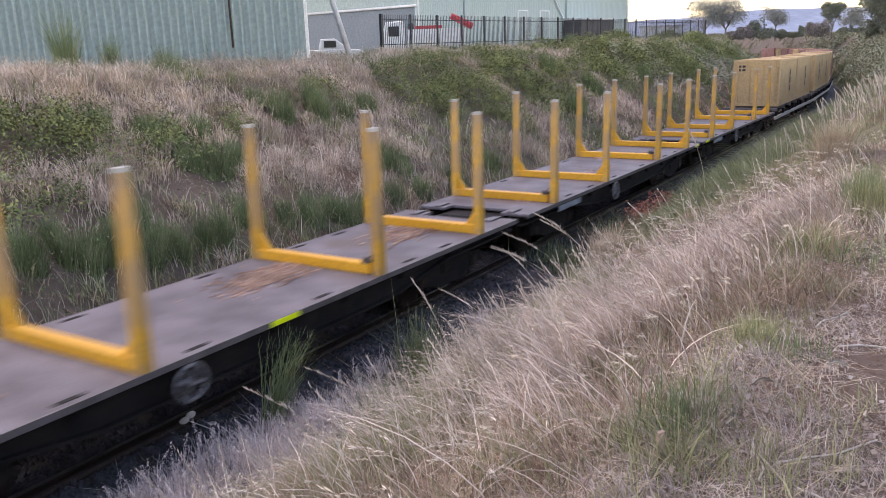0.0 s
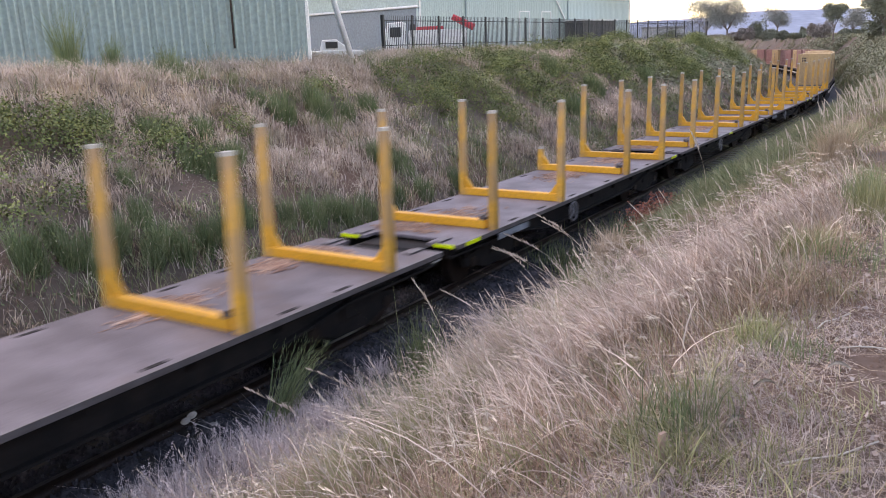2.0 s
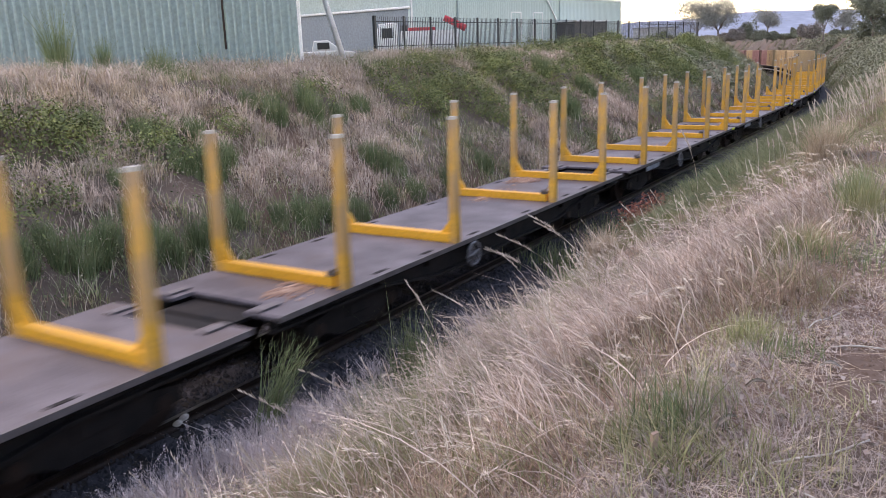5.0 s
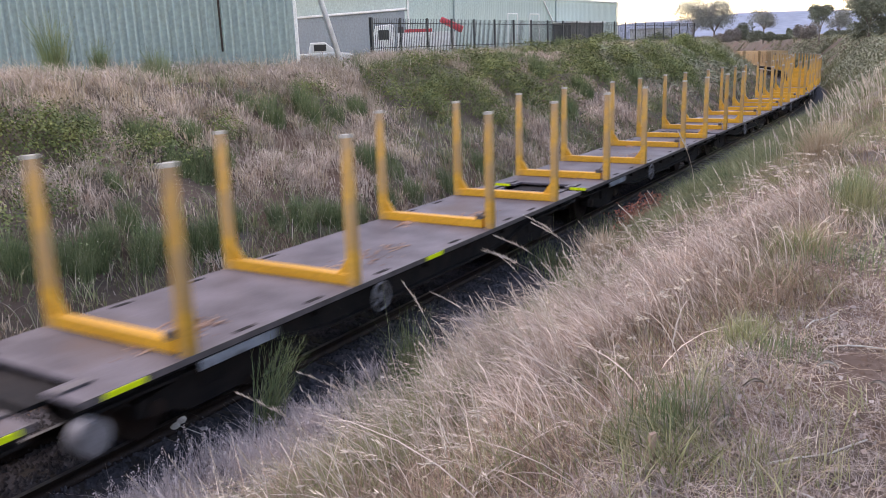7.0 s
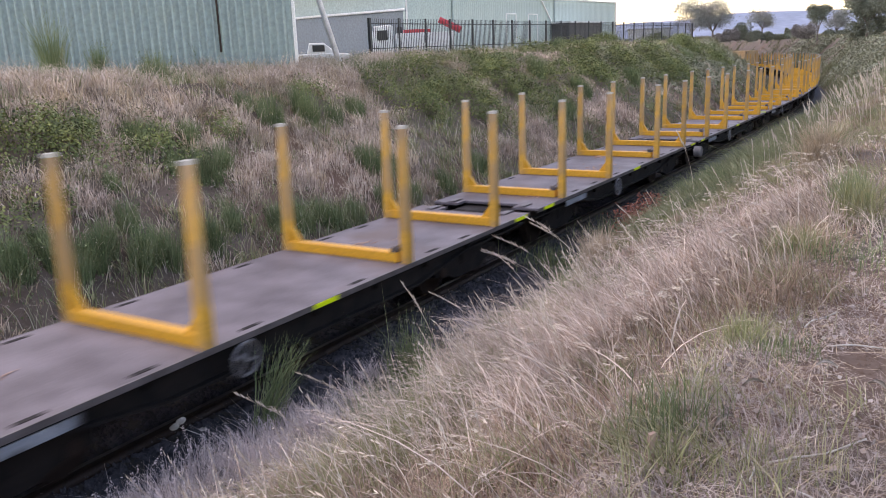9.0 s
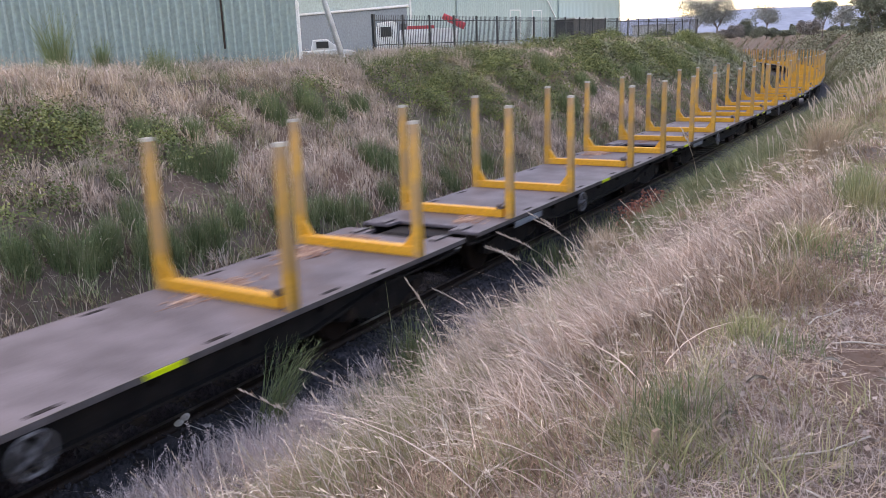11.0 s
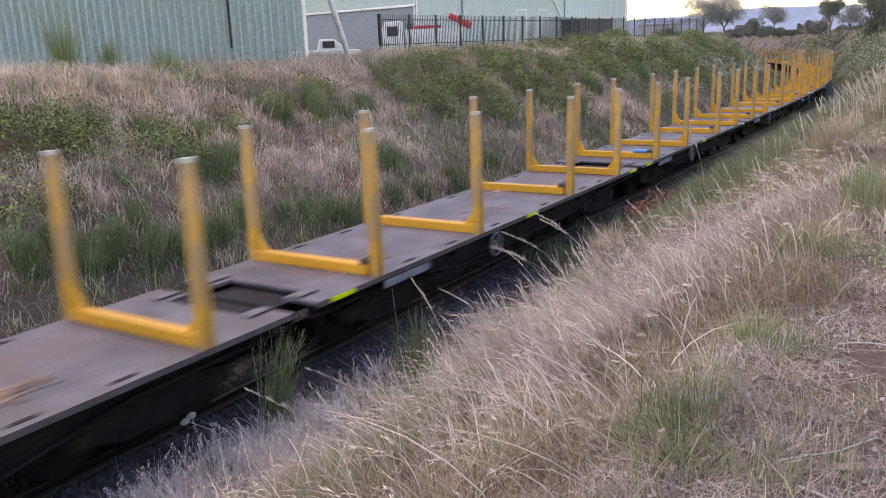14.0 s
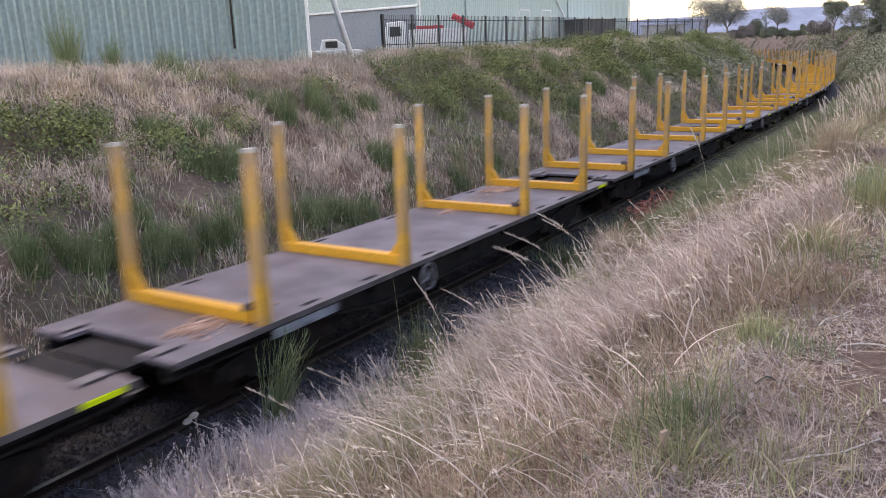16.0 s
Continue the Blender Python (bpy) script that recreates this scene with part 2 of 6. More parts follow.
# ---- mesh helpers ----
def solid(name, mats):
    me = bpy.data.meshes.new(name)
    for m in (mats if isinstance(mats, (list, tuple)) else [mats]):
        me.materials.append(M[m])
    return me


def done(bm, name, mats, smooth=False):
    me = solid(name, mats)
    bmesh.ops.recalc_face_normals(bm, faces=bm.faces)
    for f in bm.faces:
        f.smooth = smooth
    bm.to_mesh(me)
    bm.free()
    return me


def part(name, bm, mats, parent, label="", smooth=False):
    me = bm if isinstance(bm, bpy.types.Mesh) else done(bm, name, mats, smooth)
    ob = new(name, me)
    ob.parent = parent
    if label:
        tagged(ob, label)
    return ob


def box(bm, lo, hi, bevel=0.0, idx=0):
    vs = bmesh.ops.create_cube(bm, size=1.0)["verts"]
    for v in vs:
        v.co = Vector([(l + h) / 2 + c * (h - l) for c, l, h in zip(v.co, lo, hi)])
    fs = {f for v in vs for f in v.link_faces}
    for f in fs:
        f.material_index = idx
    if bevel:
        es = {e for v in vs for e in v.link_edges}
        bmesh.ops.bevel(bm, geom=list(es), offset=bevel, segments=2, affect="EDGES", profile=0.6)
    return bm


def tube(bm, a, b, r1, r2=None, n=10, idx=0):
    a, b = Vector(a), Vector(b)
    m = Matrix.Translation((a + b) / 2) @ (b - a).to_track_quat("Z", "Y").to_matrix().to_4x4()
    vs = bmesh.ops.create_cone(bm, cap_ends=True, segments=n, radius1=r1, radius2=r1 if r2 is None else r2, depth=(b - a).length, matrix=m)["verts"]
    for f in {f for v in vs for f in v.link_faces}:
        f.material_index = idx
    return bm


def bag(verts, faces_q, faces_t, name, mats, smooth=False):
    """A mesh out of arrays: quads and triangles."""
    me = solid(name, mats)
    q, t = np.asarray(faces_q, np.int32).reshape(-1, 4), np.asarray(faces_t, np.int32).reshape(-1, 3)
    me.vertices.add(len(verts))
    me.vertices.foreach_set("co", np.asarray(verts, np.float32).ravel())
    me.loops.add(q.size + t.size)
    me.loops.foreach_set("vertex_index", np.concatenate([q.ravel(), t.ravel()]))
    me.polygons.add(len(q) + len(t))
    start = np.concatenate([np.arange(len(q)) * 4, q.size + np.arange(len(t)) * 3]).astype(np.int32)
    me.polygons.foreach_set("loop_start", start)
    me.update(calc_edges=True)
    if smooth:
        me.polygons.foreach_set("use_smooth", np.ones(len(q) + len(t), bool))
    return me


RNG = np.random.default_rng(7)


def blades(root, height, width, lean=0.5, bias=(0, 0), droop=0.35):
    """Arrays for tapered, bent grass blades on the given roots."""
    n = len(root)
    h = np.asarray(height) * RNG.uniform(0.55, 1.15, n)
    w = width * RNG.uniform(0.6, 1.4, n)
    az = RNG.uniform(0, 2 * np.pi, n)
    tilt = np.abs(RNG.normal(0, lean, n))
    d = np.c_[np.cos(az) * tilt, np.sin(az) * tilt] + np.asarray(bias, float)
    face = RNG.uniform(0, 2 * np.pi, n)
    side = np.c_[np.cos(face), np.sin(face), np.zeros(n)] * w[:, None] / 2
    mid = root + np.c_[d * (h * 0.5)[:, None], h * 0.55]
    bend = RNG.uniform(0.2, 1, n) * droop
    tip = mid + np.c_[d * (h * (0.6 + bend))[:, None], h * (0.5 - bend * 0.45)]
    v = np.stack([root - side, root + side, mid - side * 0.75, mid + side * 0.75, tip], 1).reshape(-1, 3)
    k = np.arange(n)[:, None] * 5
    return v, k + np.array([[0, 1, 3, 2]]), k + np.array([[2, 3, 4]])


def leaves(centre, size, flat=0.6):
    """Arrays for small folded leaves at the given points."""
    n = len(centre)
    d = RNG.normal(0, 1, (n, 3))
    d[:, 2] *= 1 - flat * 0.5
    d /= np.linalg.norm(d, axis=1)[:, None]
    e = np.cross(d, RNG.normal(0, 1, (n, 3)))
    e /= np.linalg.norm(e, axis=1)[:, None]
    s = (size * RNG.uniform(0.6, 1.4, n))[:, None]
    up = np.cross(d, e) * s * 0.12
    v = np.stack([centre - d * s * 0.5, centre + e * s * 0.3 + up, centre + d * s * 0.5, centre - e * s * 0.3 + up], 1).reshape(-1, 3)
    return v, np.arange(n)[:, None] * 4 + np.array([[0, 1, 2, 3]])


def joined(lists):
    """Joins (verts, quads, tris) arrays."""
    V, Q, T, o = [], [], [], 0
    for v, q, t in lists:
        V.append(v), Q.append(np.asarray(q).reshape(-1, 4) + o), T.append(np.asarray(t).reshape(-1, 3) + o)
        o += len(v)
    return np.concatenate(V), np.concatenate(Q), np.concatenate(T)


NONE = np.zeros((0, 3), int)


# ---- ground: one sheet from the line to the horizon ----
def ground_sheet():
    sv = np.concatenate([np.linspace(-300, -40, 14)[:-1], np.arange(-40, 120, 0.45), np.arange(120, 240, 1.5), np.geomspace(240, 2500, 36)])
    nv = np.concatenate([-np.geomspace(240, 17, 22), np.arange(-16, 16.1, 0.35), np.geomspace(17, 1800, 40)])
    S, N = np.meshgrid(sv, nv, indexing="ij")
    x, y = place(S, N)
    z = level(S, N) - 0.16 * np.clip(1.9 - np.abs(N), 0, 1)
    a, b = S.shape
    k = (np.arange(a - 1)[:, None] * b + np.arange(b - 1)[None, :]).ravel()
    me = bag(np.c_[x.ravel(), y.ravel(), z.ravel()], np.c_[k, k + b, k + b + 1, k + 1], NONE, "ground", "soil", True)
    tagged(new("ground", me), "dry brown earth of a railway cutting and fields", kind="structure")


def ballast_bed():
    sv = np.concatenate([np.arange(-40, 60, 0.5), np.arange(60, 320, 2.0)])
    cut = [(-2.15, -0.62), (-1.5, -0.17), (0, -0.168), (1.5, -0.17), (2.25, -0.62)]
    vs, b = [], len(cut)
    for s in sv:
        for n, z in cut:
            x, y = place(s, n)
            vs.append((x, y, rail_z(s) + z))
    k = (np.arange(len(sv) - 1)[:, None] * b + np.arange(b - 1)[None, :]).ravel()
    bed = tagged(new("ballast", bag(np.array(vs), np.c_[k, k + b, k + b + 1, k + 1], NONE, "ballast", "ballast")), "dark grey crushed stone ballast under the track", kind="structure")
    # loose stones on the shoulder beside the camera
    n = 32000
    s, off = 1 + 29 * RNG.random(n) ** 1.6, RNG.uniform(-1.9, 2.9, n)
    x, y = place(s, off)
    z = np.where(off > 1.62, level(s, off) + 0.065, rail_z(s) - 0.152)
    r = RNG.uniform(0.022, 0.05, n)
    octa = np.array([(1, 0, -0.3), (0, 1, -0.3), (-1, 0, -0.3), (0, -1, -0.3), (0.15, 0.1, 0.8)])
    turn = RNG.uniform(0, 6.28, n)
    jit = RNG.uniform(0.6, 1.3, (n, 5, 1))
    ov = octa[None] * jit
    c, sn = np.cos(turn)[:, None], np.sin(turn)[:, None]
    ov = np.stack([ov[..., 0] * c - ov[..., 1] * sn, ov[..., 0] * sn + ov[..., 1] * c, ov[..., 2] * 1.0], -1)
    v = np.c_[x, y, z][:, None] + ov * r[:, None, None]
    f = np.array([(0, 1, 4), (1, 2, 4), (2, 3, 4), (3, 0, 4)])
    tri = (np.arange(n)[:, None, None] * 5 + f[None]).reshape(-1, 3)
    ob = new("stones", bag(v.reshape(-1, 3), np.zeros((0, 4), int), tri, "stones", "ballast"))
    ob.parent = bed
    tagged(ob, "loose angular ballast stones", kind="stuff")


def rails():
    for n in (-0.5685, 0.5685):
        sv = np.concatenate([np.arange(-40, 170, 2.0), np.arange(170, 330, 5)])
        shape = [(-0.035, 0), (-0.035, -0.035), (-0.008, -0.045), (-0.008, -0.13), (-0.06, -0.15), (0.06, -0.15), (0.008, -0.13), (0.008, -0.045), (0.035, -0.035), (0.035, 0)]
        vs = []
        for s in sv:
            for dn, dz in shape:
                x, y = place(s, n + dn)
                vs.append((x, y, rail_z(s) + dz))
        b = len(shape)
        q = [(i * b + j, i * b + (j + 1) % b, (i + 1) * b + (j + 1) % b, (i + 1) * b + j) for i in range(len(sv) - 1) for j in range(b)]
        body = [f for k, f in enumerate(q) if k % b != b - 1]
        top = [f for k, f in enumerate(q) if k % b == b - 1]
        ob = tagged(new("rail", bag(np.array(vs), body, NONE, "rail", "rail")), "dark rusty steel rail with a worn head", "rail", "rails")
        part("railhead", bag(np.array(vs), top, NONE, "railhead", "shine"), "", ob, "worn steel running surface")
    bm = bmesh.new()
    box(bm, (-0.11, -1.0, -0.36), (0.11, 1.0, -0.155), 0.015)
    me = done(bm, "sleeper", "sleeper")
    for i in range(190):
        s = -22 + i * 0.68
        x, y, h = line(s)
        ob = new("sleeper", me)
        ob.matrix_basis = pose(x, y, rail_z(s), 0, 0, 90 + math.degrees(h))
        tagged(ob, "worn grey railway sleeper in dark ballast", "sleeper", "sleepers")


# ---- buildings behind the fence ----
def sheet_mesh(width, height, ribs, depth=0.03):
    xs, ds = [], []
    for i in range(ribs):
        a, w = i * width / ribs, width / ribs
        for fx, fd in ((0, 0), (0.55, 0), (0.64, 1), (0.86, 1), (0.93, 0)):
            xs.append(a + fx * w), ds.append(-depth * fd)
    xs.append(width), ds.append(0)
    k = len(xs)
    v = [(x, d, 0) for x, d in zip(xs, ds)] + [(x, d, height) for x, d in zip(xs, ds)]
    return bag(np.array(v), [(i, i + 1, k + i + 1, k + i) for i in range(k - 1)], NONE, "cladding_sheet", "shed")


def clad_wall(owner, a, b, z0, z1, width, ribs, material="shed", depth=0.03):
    """Cladding sheets from a to b on the outer side (to the right of a to b)."""
    a, b = Vector((*a, 0)), Vector((*b, 0))
    d = b - a
    n = max(1, round(d.length / width))
    me = sheet_mesh(d.length / n - 0.012, z1 - z0, ribs, depth)
    me.materials.clear()
    me.materials.append(M[material])
    ang = math.degrees(math.atan2(d.y, d.x))
    for i in range(n):
        p = a + d * (i / n)
        ob = new("cladding_sheet", me)
        ob.parent = owner
        ob.matrix_basis = pose(p.x, p.y, z0, 0, 0, ang)


def prism(bm, pts, z0, z1, idx=0):
    lo = [bm.verts.new((x, y, z0)) for x, y in pts]
    hi = [bm.verts.new((x, y, z1)) for x, y in pts]
    n = len(pts)
    fs = [bm.faces.new(lo), bm.faces.new(hi)] + [bm.faces.new((lo[i], lo[(i + 1) % n], hi[(i + 1) % n], hi[i])) for i in range(n)]
    for f in fs:
        f.material_index = idx
    return bm


def slab_between(a, b, thick, z0, z1):
    """A wall core from a to b; its outer face is set back from the line by 5 cm, its body to the left of a to b."""
    a, b = Vector(a), Vector(b)
    d = (b - a).normalized()
    nrm = Vector((-d.y, d.x))
    return prism(bmesh.new(), [tuple(a + nrm * 0.05), tuple(b + nrm * 0.05), tuple(b + nrm * (0.05 + thick)), tuple(a + nrm * (0.05 + thick))], z0, z1)


def near_shed():
    shed = tagged(new("warehouse"), "grey-green corrugated steel warehouse above the cutting", "building")
    a, b = (-29.0, 25.6), (-4.62, 28.0)
    part("wall", slab_between(a, b, 0.2, 2.8, 10.6), "shed", shed)
    clad_wall(shed, a, b, 2.9, 10.6, 1.0, 4, depth=0.085)
    d = (Vector(b) - Vector(a)).normalized()
    nn = Vector((-d.y, d.x))
    c = Vector(b) + Vector((-4.3, 22.4))
    e = Vector(a) + nn * 24
    part("wall", slab_between(tuple(Vector(b) + d * 0.02), tuple(c), 0.2, 2.8, 10.6), "shed", shed)
    part("wall", slab_between(tuple(c), tuple(e), 0.2, 2.8, 10.6), "shed", shed)
    part("wall", slab_between(tuple(e), a, 0.2, 2.8, 10.6), "shed", shed)
    bm = bmesh.new()
    mid = [(Vector(a) + Vector(e)) / 2, (Vector(b) + Vector(c)) / 2]
    va = [bm.verts.new((*p, z)) for p, z in ((a, 10.62), (b, 10.62), (mid[1], 12.6), (mid[0], 12.6), (e, 10.62), (c, 10.62))]
    bm.faces.new(va[:4]), bm.faces.new((va[3], va[2], va[5], va[4])), bm.faces.new((va[0], va[3], va[4])), bm.faces.new((va[1], va[5], va[2]))
    part("roof", bm, "shed2", shed, "pale sheet-metal roof")
    bm = bmesh.new()
    p = Vector(b)
    box(bm, (p.x - 0.03, p.y - 0.14, 3.3), (p.x + 0.06, p.y + 0.03, 10.6), 0.01)
    part("corner_flashing", bm, "white", shed, "white corner flashing")
    q = Vector(a) + d * ((-7.05 - a[0]) / d.x) - nn * 0.13
    bm = bmesh.new()
    tube(bm, (q.x, q.y, 4.3), (q.x, q.y, 10.6), 0.035, n=8)
    part("downpipe", bm, "rail", shed, "thin brown downpipe")


def far_shed():
    shed = tagged(new("factory"), "long pale grey-green metal factory behind the fence", "building")
    k, far, left = (-2.33, 73.0), (23.3, 107.5), (-24.0, 92.0)
    part("wall", slab_between(k, far, 0.25, 2.8, 9.0), "shed2", shed)
    clad_wall(shed, k, far, 2.9, 9.0, 2.0, 6, "shed2", 0.04)
    part("wall", slab_between(left, k, 0.25, 2.8, 7.6), "slate", shed, "slate-grey side wall")
    clad_wall(shed, left, k, 2.9, 7.5, 4.0, 6, "slate", 0.003)
    d = (Vector(far) - Vector(k)).normalized()
    nn = Vector((-d.y, d.x))
    e = (Vector(k) - Vector(left)).normalized()
    en = Vector((-e.y, e.x))
    ll, kk = Vector(left) + en * 0.6, Vector(k) + en * 0.6 - e * 0.3
    part("wall", slab_between(tuple(ll), tuple(kk), 0.2, 7.3, 11.4), "shed2", shed, "upper wall of pale translucent sheeting")
    part("wall", slab_between(far, tuple(Vector(far) + nn * 30), 0.25, 2.8, 9.0), "shed2", shed)
    bm = bmesh.new()
    w = nn * 34
    pts = [(*k, 9.05), (*far, 9.05), (*(Vector(far) + w), 11.5), (*(Vector(k) + w), 11.5)]
    bm.faces.new([bm.verts.new(p) for p in pts])
    part("roof", bm, "shed2", shed, "pale sheet-metal roof")
    for a, b, z in ((k, far, 9.0), (left, k, 7.55)):
        bm = bmesh.new()
        av, bv = Vector((*a, z)), Vector((*b, z))
        dd = (bv - av).normalized()
        o = Vector((dd.y, -dd.x, 0)) * 0.12
        tube(bm, av + o, bv + o, 0.11, n=6)
        part("gutter", bm, "white", shed, "white roof gutter")
    for f in (0.0, 0.16, 0.62, 1.0):
        p = Vector(k) + (Vector(far) - Vector(k)) * f - nn * 0.12
        bm = bmesh.new()
        tube(bm, (p.x, p.y, 3.0), (p.x, p.y, 9.0), 0.09, n=6)
        part("downpipe", bm, "white" if f in (0.0, 1.0) else "shed", shed)
    p, q = Vector(k) + (Vector(far) - Vector(k)) * 0.545 - nn * 0.2, Vector(k) + (Vector(far) - Vector(k)) * 0.60 - nn * 0.2
    bm = bmesh.new()
    tube(bm, (p.x, p.y, 9.0), (q.x, q.y, 6.6), 0.09, n=6)
    part("pipe", bm, "white", shed, "slanting white pipe")
    # a loading shelter: a solid dark block stands for the shade inside it
    o = Vector(k) + (Vector(far) - Vector(k)) * 0.60 - nn * 2.5
    sh = tagged(new("loading_shelter"), "lean-to shelter with a white edge beside the factory, its shaded inside painted dark", "shelter")
    o2 = o + d * 8
    bm = slab_between(tuple(o), tuple(o2), 2.2, 3.0, 6.35)
    part("wall", bm, "dark", sh)
    bm = slab_between(tuple(o - d * 0.2 - nn * 0.3), tuple(o2 + d * 0.2 - nn * 0.3), 2.6, 6.36, 6.5)
    part("roof", bm, "white", sh)


def palisade():
    """Black steel fence along the top of the cutting."""
    fence = tagged(new("fence"), "black steel palisade fence along the top of the bank", "fence")
    a, ang, gap = Vector((-3.48, 45.9)), radians(33.5), 2.75
    d = Vector((math.sin(ang), math.cos(ang)))
    bays = 22
    bm = bmesh.new()
    box(bm, (-0.045, -0.045, 0), (0.045, 0.045, 2.22), 0.006)
    post = done(bm, "post", "fence")
    bm = bmesh.new()
    box(bm, (-0.018, -0.012, 0.05), (0.018, 0.012, 1.95))
    for v in bm.verts:
        if v.co.z > 1:
            v.co.x *= 0.45
    bm.verts.ensure_lookup_table()
    picket = done(bm, "picket", "fence")
    bm = bmesh.new()
    box(bm, (0, 0.014, -0.025), (gap, 0.05, 0.025))
    rail = done(bm, "rail", "fence")
    rot = math.degrees(math.pi / 2 - ang)
    count, rest = 0, []
    for i in range(bays + 1):
        p = a + d * gap * i
        ob = new("post", post)
        ob.parent = fence
        ob.matrix_basis = pose(p.x, p.y, 3.7, 0, 0, rot)
        if i == 0:
            ob.scale = (1.7, 1.7, 1.0)
        if i == bays:
            break
        for z in (0.35, 1.68):
            ob = new("rail", rail)
            ob.parent = fence
            ob.matrix_basis = pose(p.x, p.y, 3.93 + z, 0, 0, rot)
        for j in range(1, 16):
            q = p + d * gap * j / 16
            if count < 300:
                ob = new("picket", picket)
                ob.parent = fence
                ob.matrix_basis = pose(q.x, q.y, 3.93, 0, 0, rot)
                count += 1
            else:
                rest.append((q.x, q.y))
    base = np.array([(sx * 0.018 * c, sy * 0.012, z) for z, c in ((0.05, 1), (1.95, 0.45)) for sx, sy in ((-1, -1), (1, -1), (1, 1), (-1, 1))])
    ca, sa = math.cos(radians(rot)), math.sin(radians(rot))
    base = np.c_[base[:, 0] * ca - base[:, 1] * sa, base[:, 0] * sa + base[:, 1] * ca, base[:, 2]]
    rest = np.array(rest)
    v = (np.c_[rest, np.full(len(rest), 3.93)][:, None] + base[None]).reshape(-1, 3)
    f = np.array([(0, 1, 5, 4), (1, 2, 6, 5), (2, 3, 7, 6), (3, 0, 4, 7), (4, 5, 6, 7)])
    ob = new("pickets", bag(v, (np.arange(len(rest))[:, None, None] * 8 + f[None]).reshape(-1, 4), NONE, "pickets", "fence"))
    ob.parent = fence
    tagged(ob, kind="stuff")


def leaning_pole():
    bm = bmesh.new()
    tube(bm, (-3.8, 33.8, 3.5), (-5.45, 34.0, 9.6), 0.125, 0.105, 14)
    tagged(new("leaning_pole", done(bm, "leaning_pole", "pole", True)), "leaning galvanised steel pole on the bank", "pole")


def wheel_into(bm, x, y, r, w, i_tyre, i_rim):
    tube(bm, (x, y - w / 2, r), (x, y + w / 2, r), r, n=18, idx=i_tyre)
    tube(bm, (x, y - w / 2 - 0.01, r), (x, y + w / 2 + 0.01, r), r * 0.6, n=14, idx=i_rim)


def loft(bm, sections, idx=0):
    """sections: x, half width, z low, z high, one after the other."""
    rings = []
    for x, w, lo, hi in sections:
        rings.append([bm.verts.new(c) for c in ((x, -w, lo), (x, w, lo), (x, w * 0.96, hi - 0.06), (x, w * 0.86, hi), (x, -w * 0.86, hi), (x, -w * 0.96, hi - 0.06))])
    for a, b in zip(rings, rings[1:]):
        for i in range(6):
            bm.faces.new((a[i], a[(i + 1) % 6], b[(i + 1) % 6], b[i])).material_index = idx
    bm.faces.new(rings[0]).material_index = idx
    bm.faces.new(rings[-1]).material_index = idx
    return bm


def ute(x, y, z, turn, paint="white", tray=True, name="utility_vehicle", label="white utility vehicle parked in the yard"):
    car = tagged(new(name), label, "car")
    car.matrix_basis = pose(x, y, z, 0, 0, turn)
    part("body", loft(bmesh.new(), [(-2.5, 0.85, 0.45, 1.0), (-0.4, 0.9, 0.35, 1.02), (1.2, 0.9, 0.35, 1.05), (2.1, 0.87, 0.4, 0.98), (2.45, 0.8, 0.45, 0.75)]), paint, car)
    part("cab", loft(bmesh.new(), [(-0.5 if tray else -2.3, 0.82, 1.0, 1.15), (-0.35 if tray else -2.0, 0.74, 1.0, 1.68), (0.55, 0.72, 1.0, 1.7), (1.35, 0.82, 1.0, 1.1)]), paint, car)
    for sy in (-1, 1):
        part("side_window", box(bmesh.new(), (-0.15 if tray else -1.8, sy * 0.785 - 0.012, 1.14), (0.62, sy * 0.785 + 0.012, 1.55)), "glass", car)
    bm = bmesh.new()
    v = [bm.verts.new(c) for c in ((1.34, -0.7, 1.12), (1.34, 0.7, 1.12), (0.62, 0.62, 1.66), (0.62, -0.62, 1.66))]
    bm.faces.new(v)
    bmesh.ops.translate(bm, verts=bm.verts, vec=(0.03, 0, 0.02))
    part("windscreen", bm, "glass", car)
    for wx in (-1.5, 1.55):
        for sy in (-0.78, 0.78):
            bm = bmesh.new()
            wheel_into(bm, wx, sy, 0.36, 0.22, 0, 1)
            part("wheel", bm, ["tyre", "silver"], car)
    return car


def crane_truck(x, y, z, turn):
    t = tagged(new("crane_truck"), "white flatbed truck with a red folded loading crane", "truck")
    t.matrix_basis = pose(x, y, z, 0, 0, turn)
    part("tray", box(bmesh.new(), (-3.0, -1.1, 0.95), (1.3, 1.1, 2.25), 0.04), "white", t)
    part("cab", loft(bmesh.new(), [(-4.9, 1.0, 0.6, 1.8), (-4.6, 1.05, 0.6, 2.8), (-3.5, 1.05, 0.6, 2.9), (-3.2, 1.0, 0.6, 2.8)]), "white", t)
    part("side_window", box(bmesh.new(), (-4.4, -1.08, 1.8), (-3.6, 1.08, 2.5), 0.02), "glass", t)
    part("crane_column", box(bmesh.new(), (-2.9, -0.25, 2.26), (-2.5, 0.25, 2.7), 0.03), "dark", t)
    bm = bmesh.new()
    tube(bm, (1.9, -0.3, 2.35), (0.3, -0.3, 3.15), 0.26, 0.22, 8)
    part("crane_boom", bm, "red", t, "red crane boom")
    part("red_load", box(bmesh.new(), (-2.4, -0.9, 2.26), (-0.4, 0.9, 2.5), 0.05), "red", t)
    for wx in (-4.0, -1.6, 0.4):
        for sy in (-0.95, 0.95):
            bm = bmesh.new()
            wheel_into(bm, wx, sy, 0.45, 0.28, 0, 1)
            part("wheel", bm, ["tyre", "silver"], t)


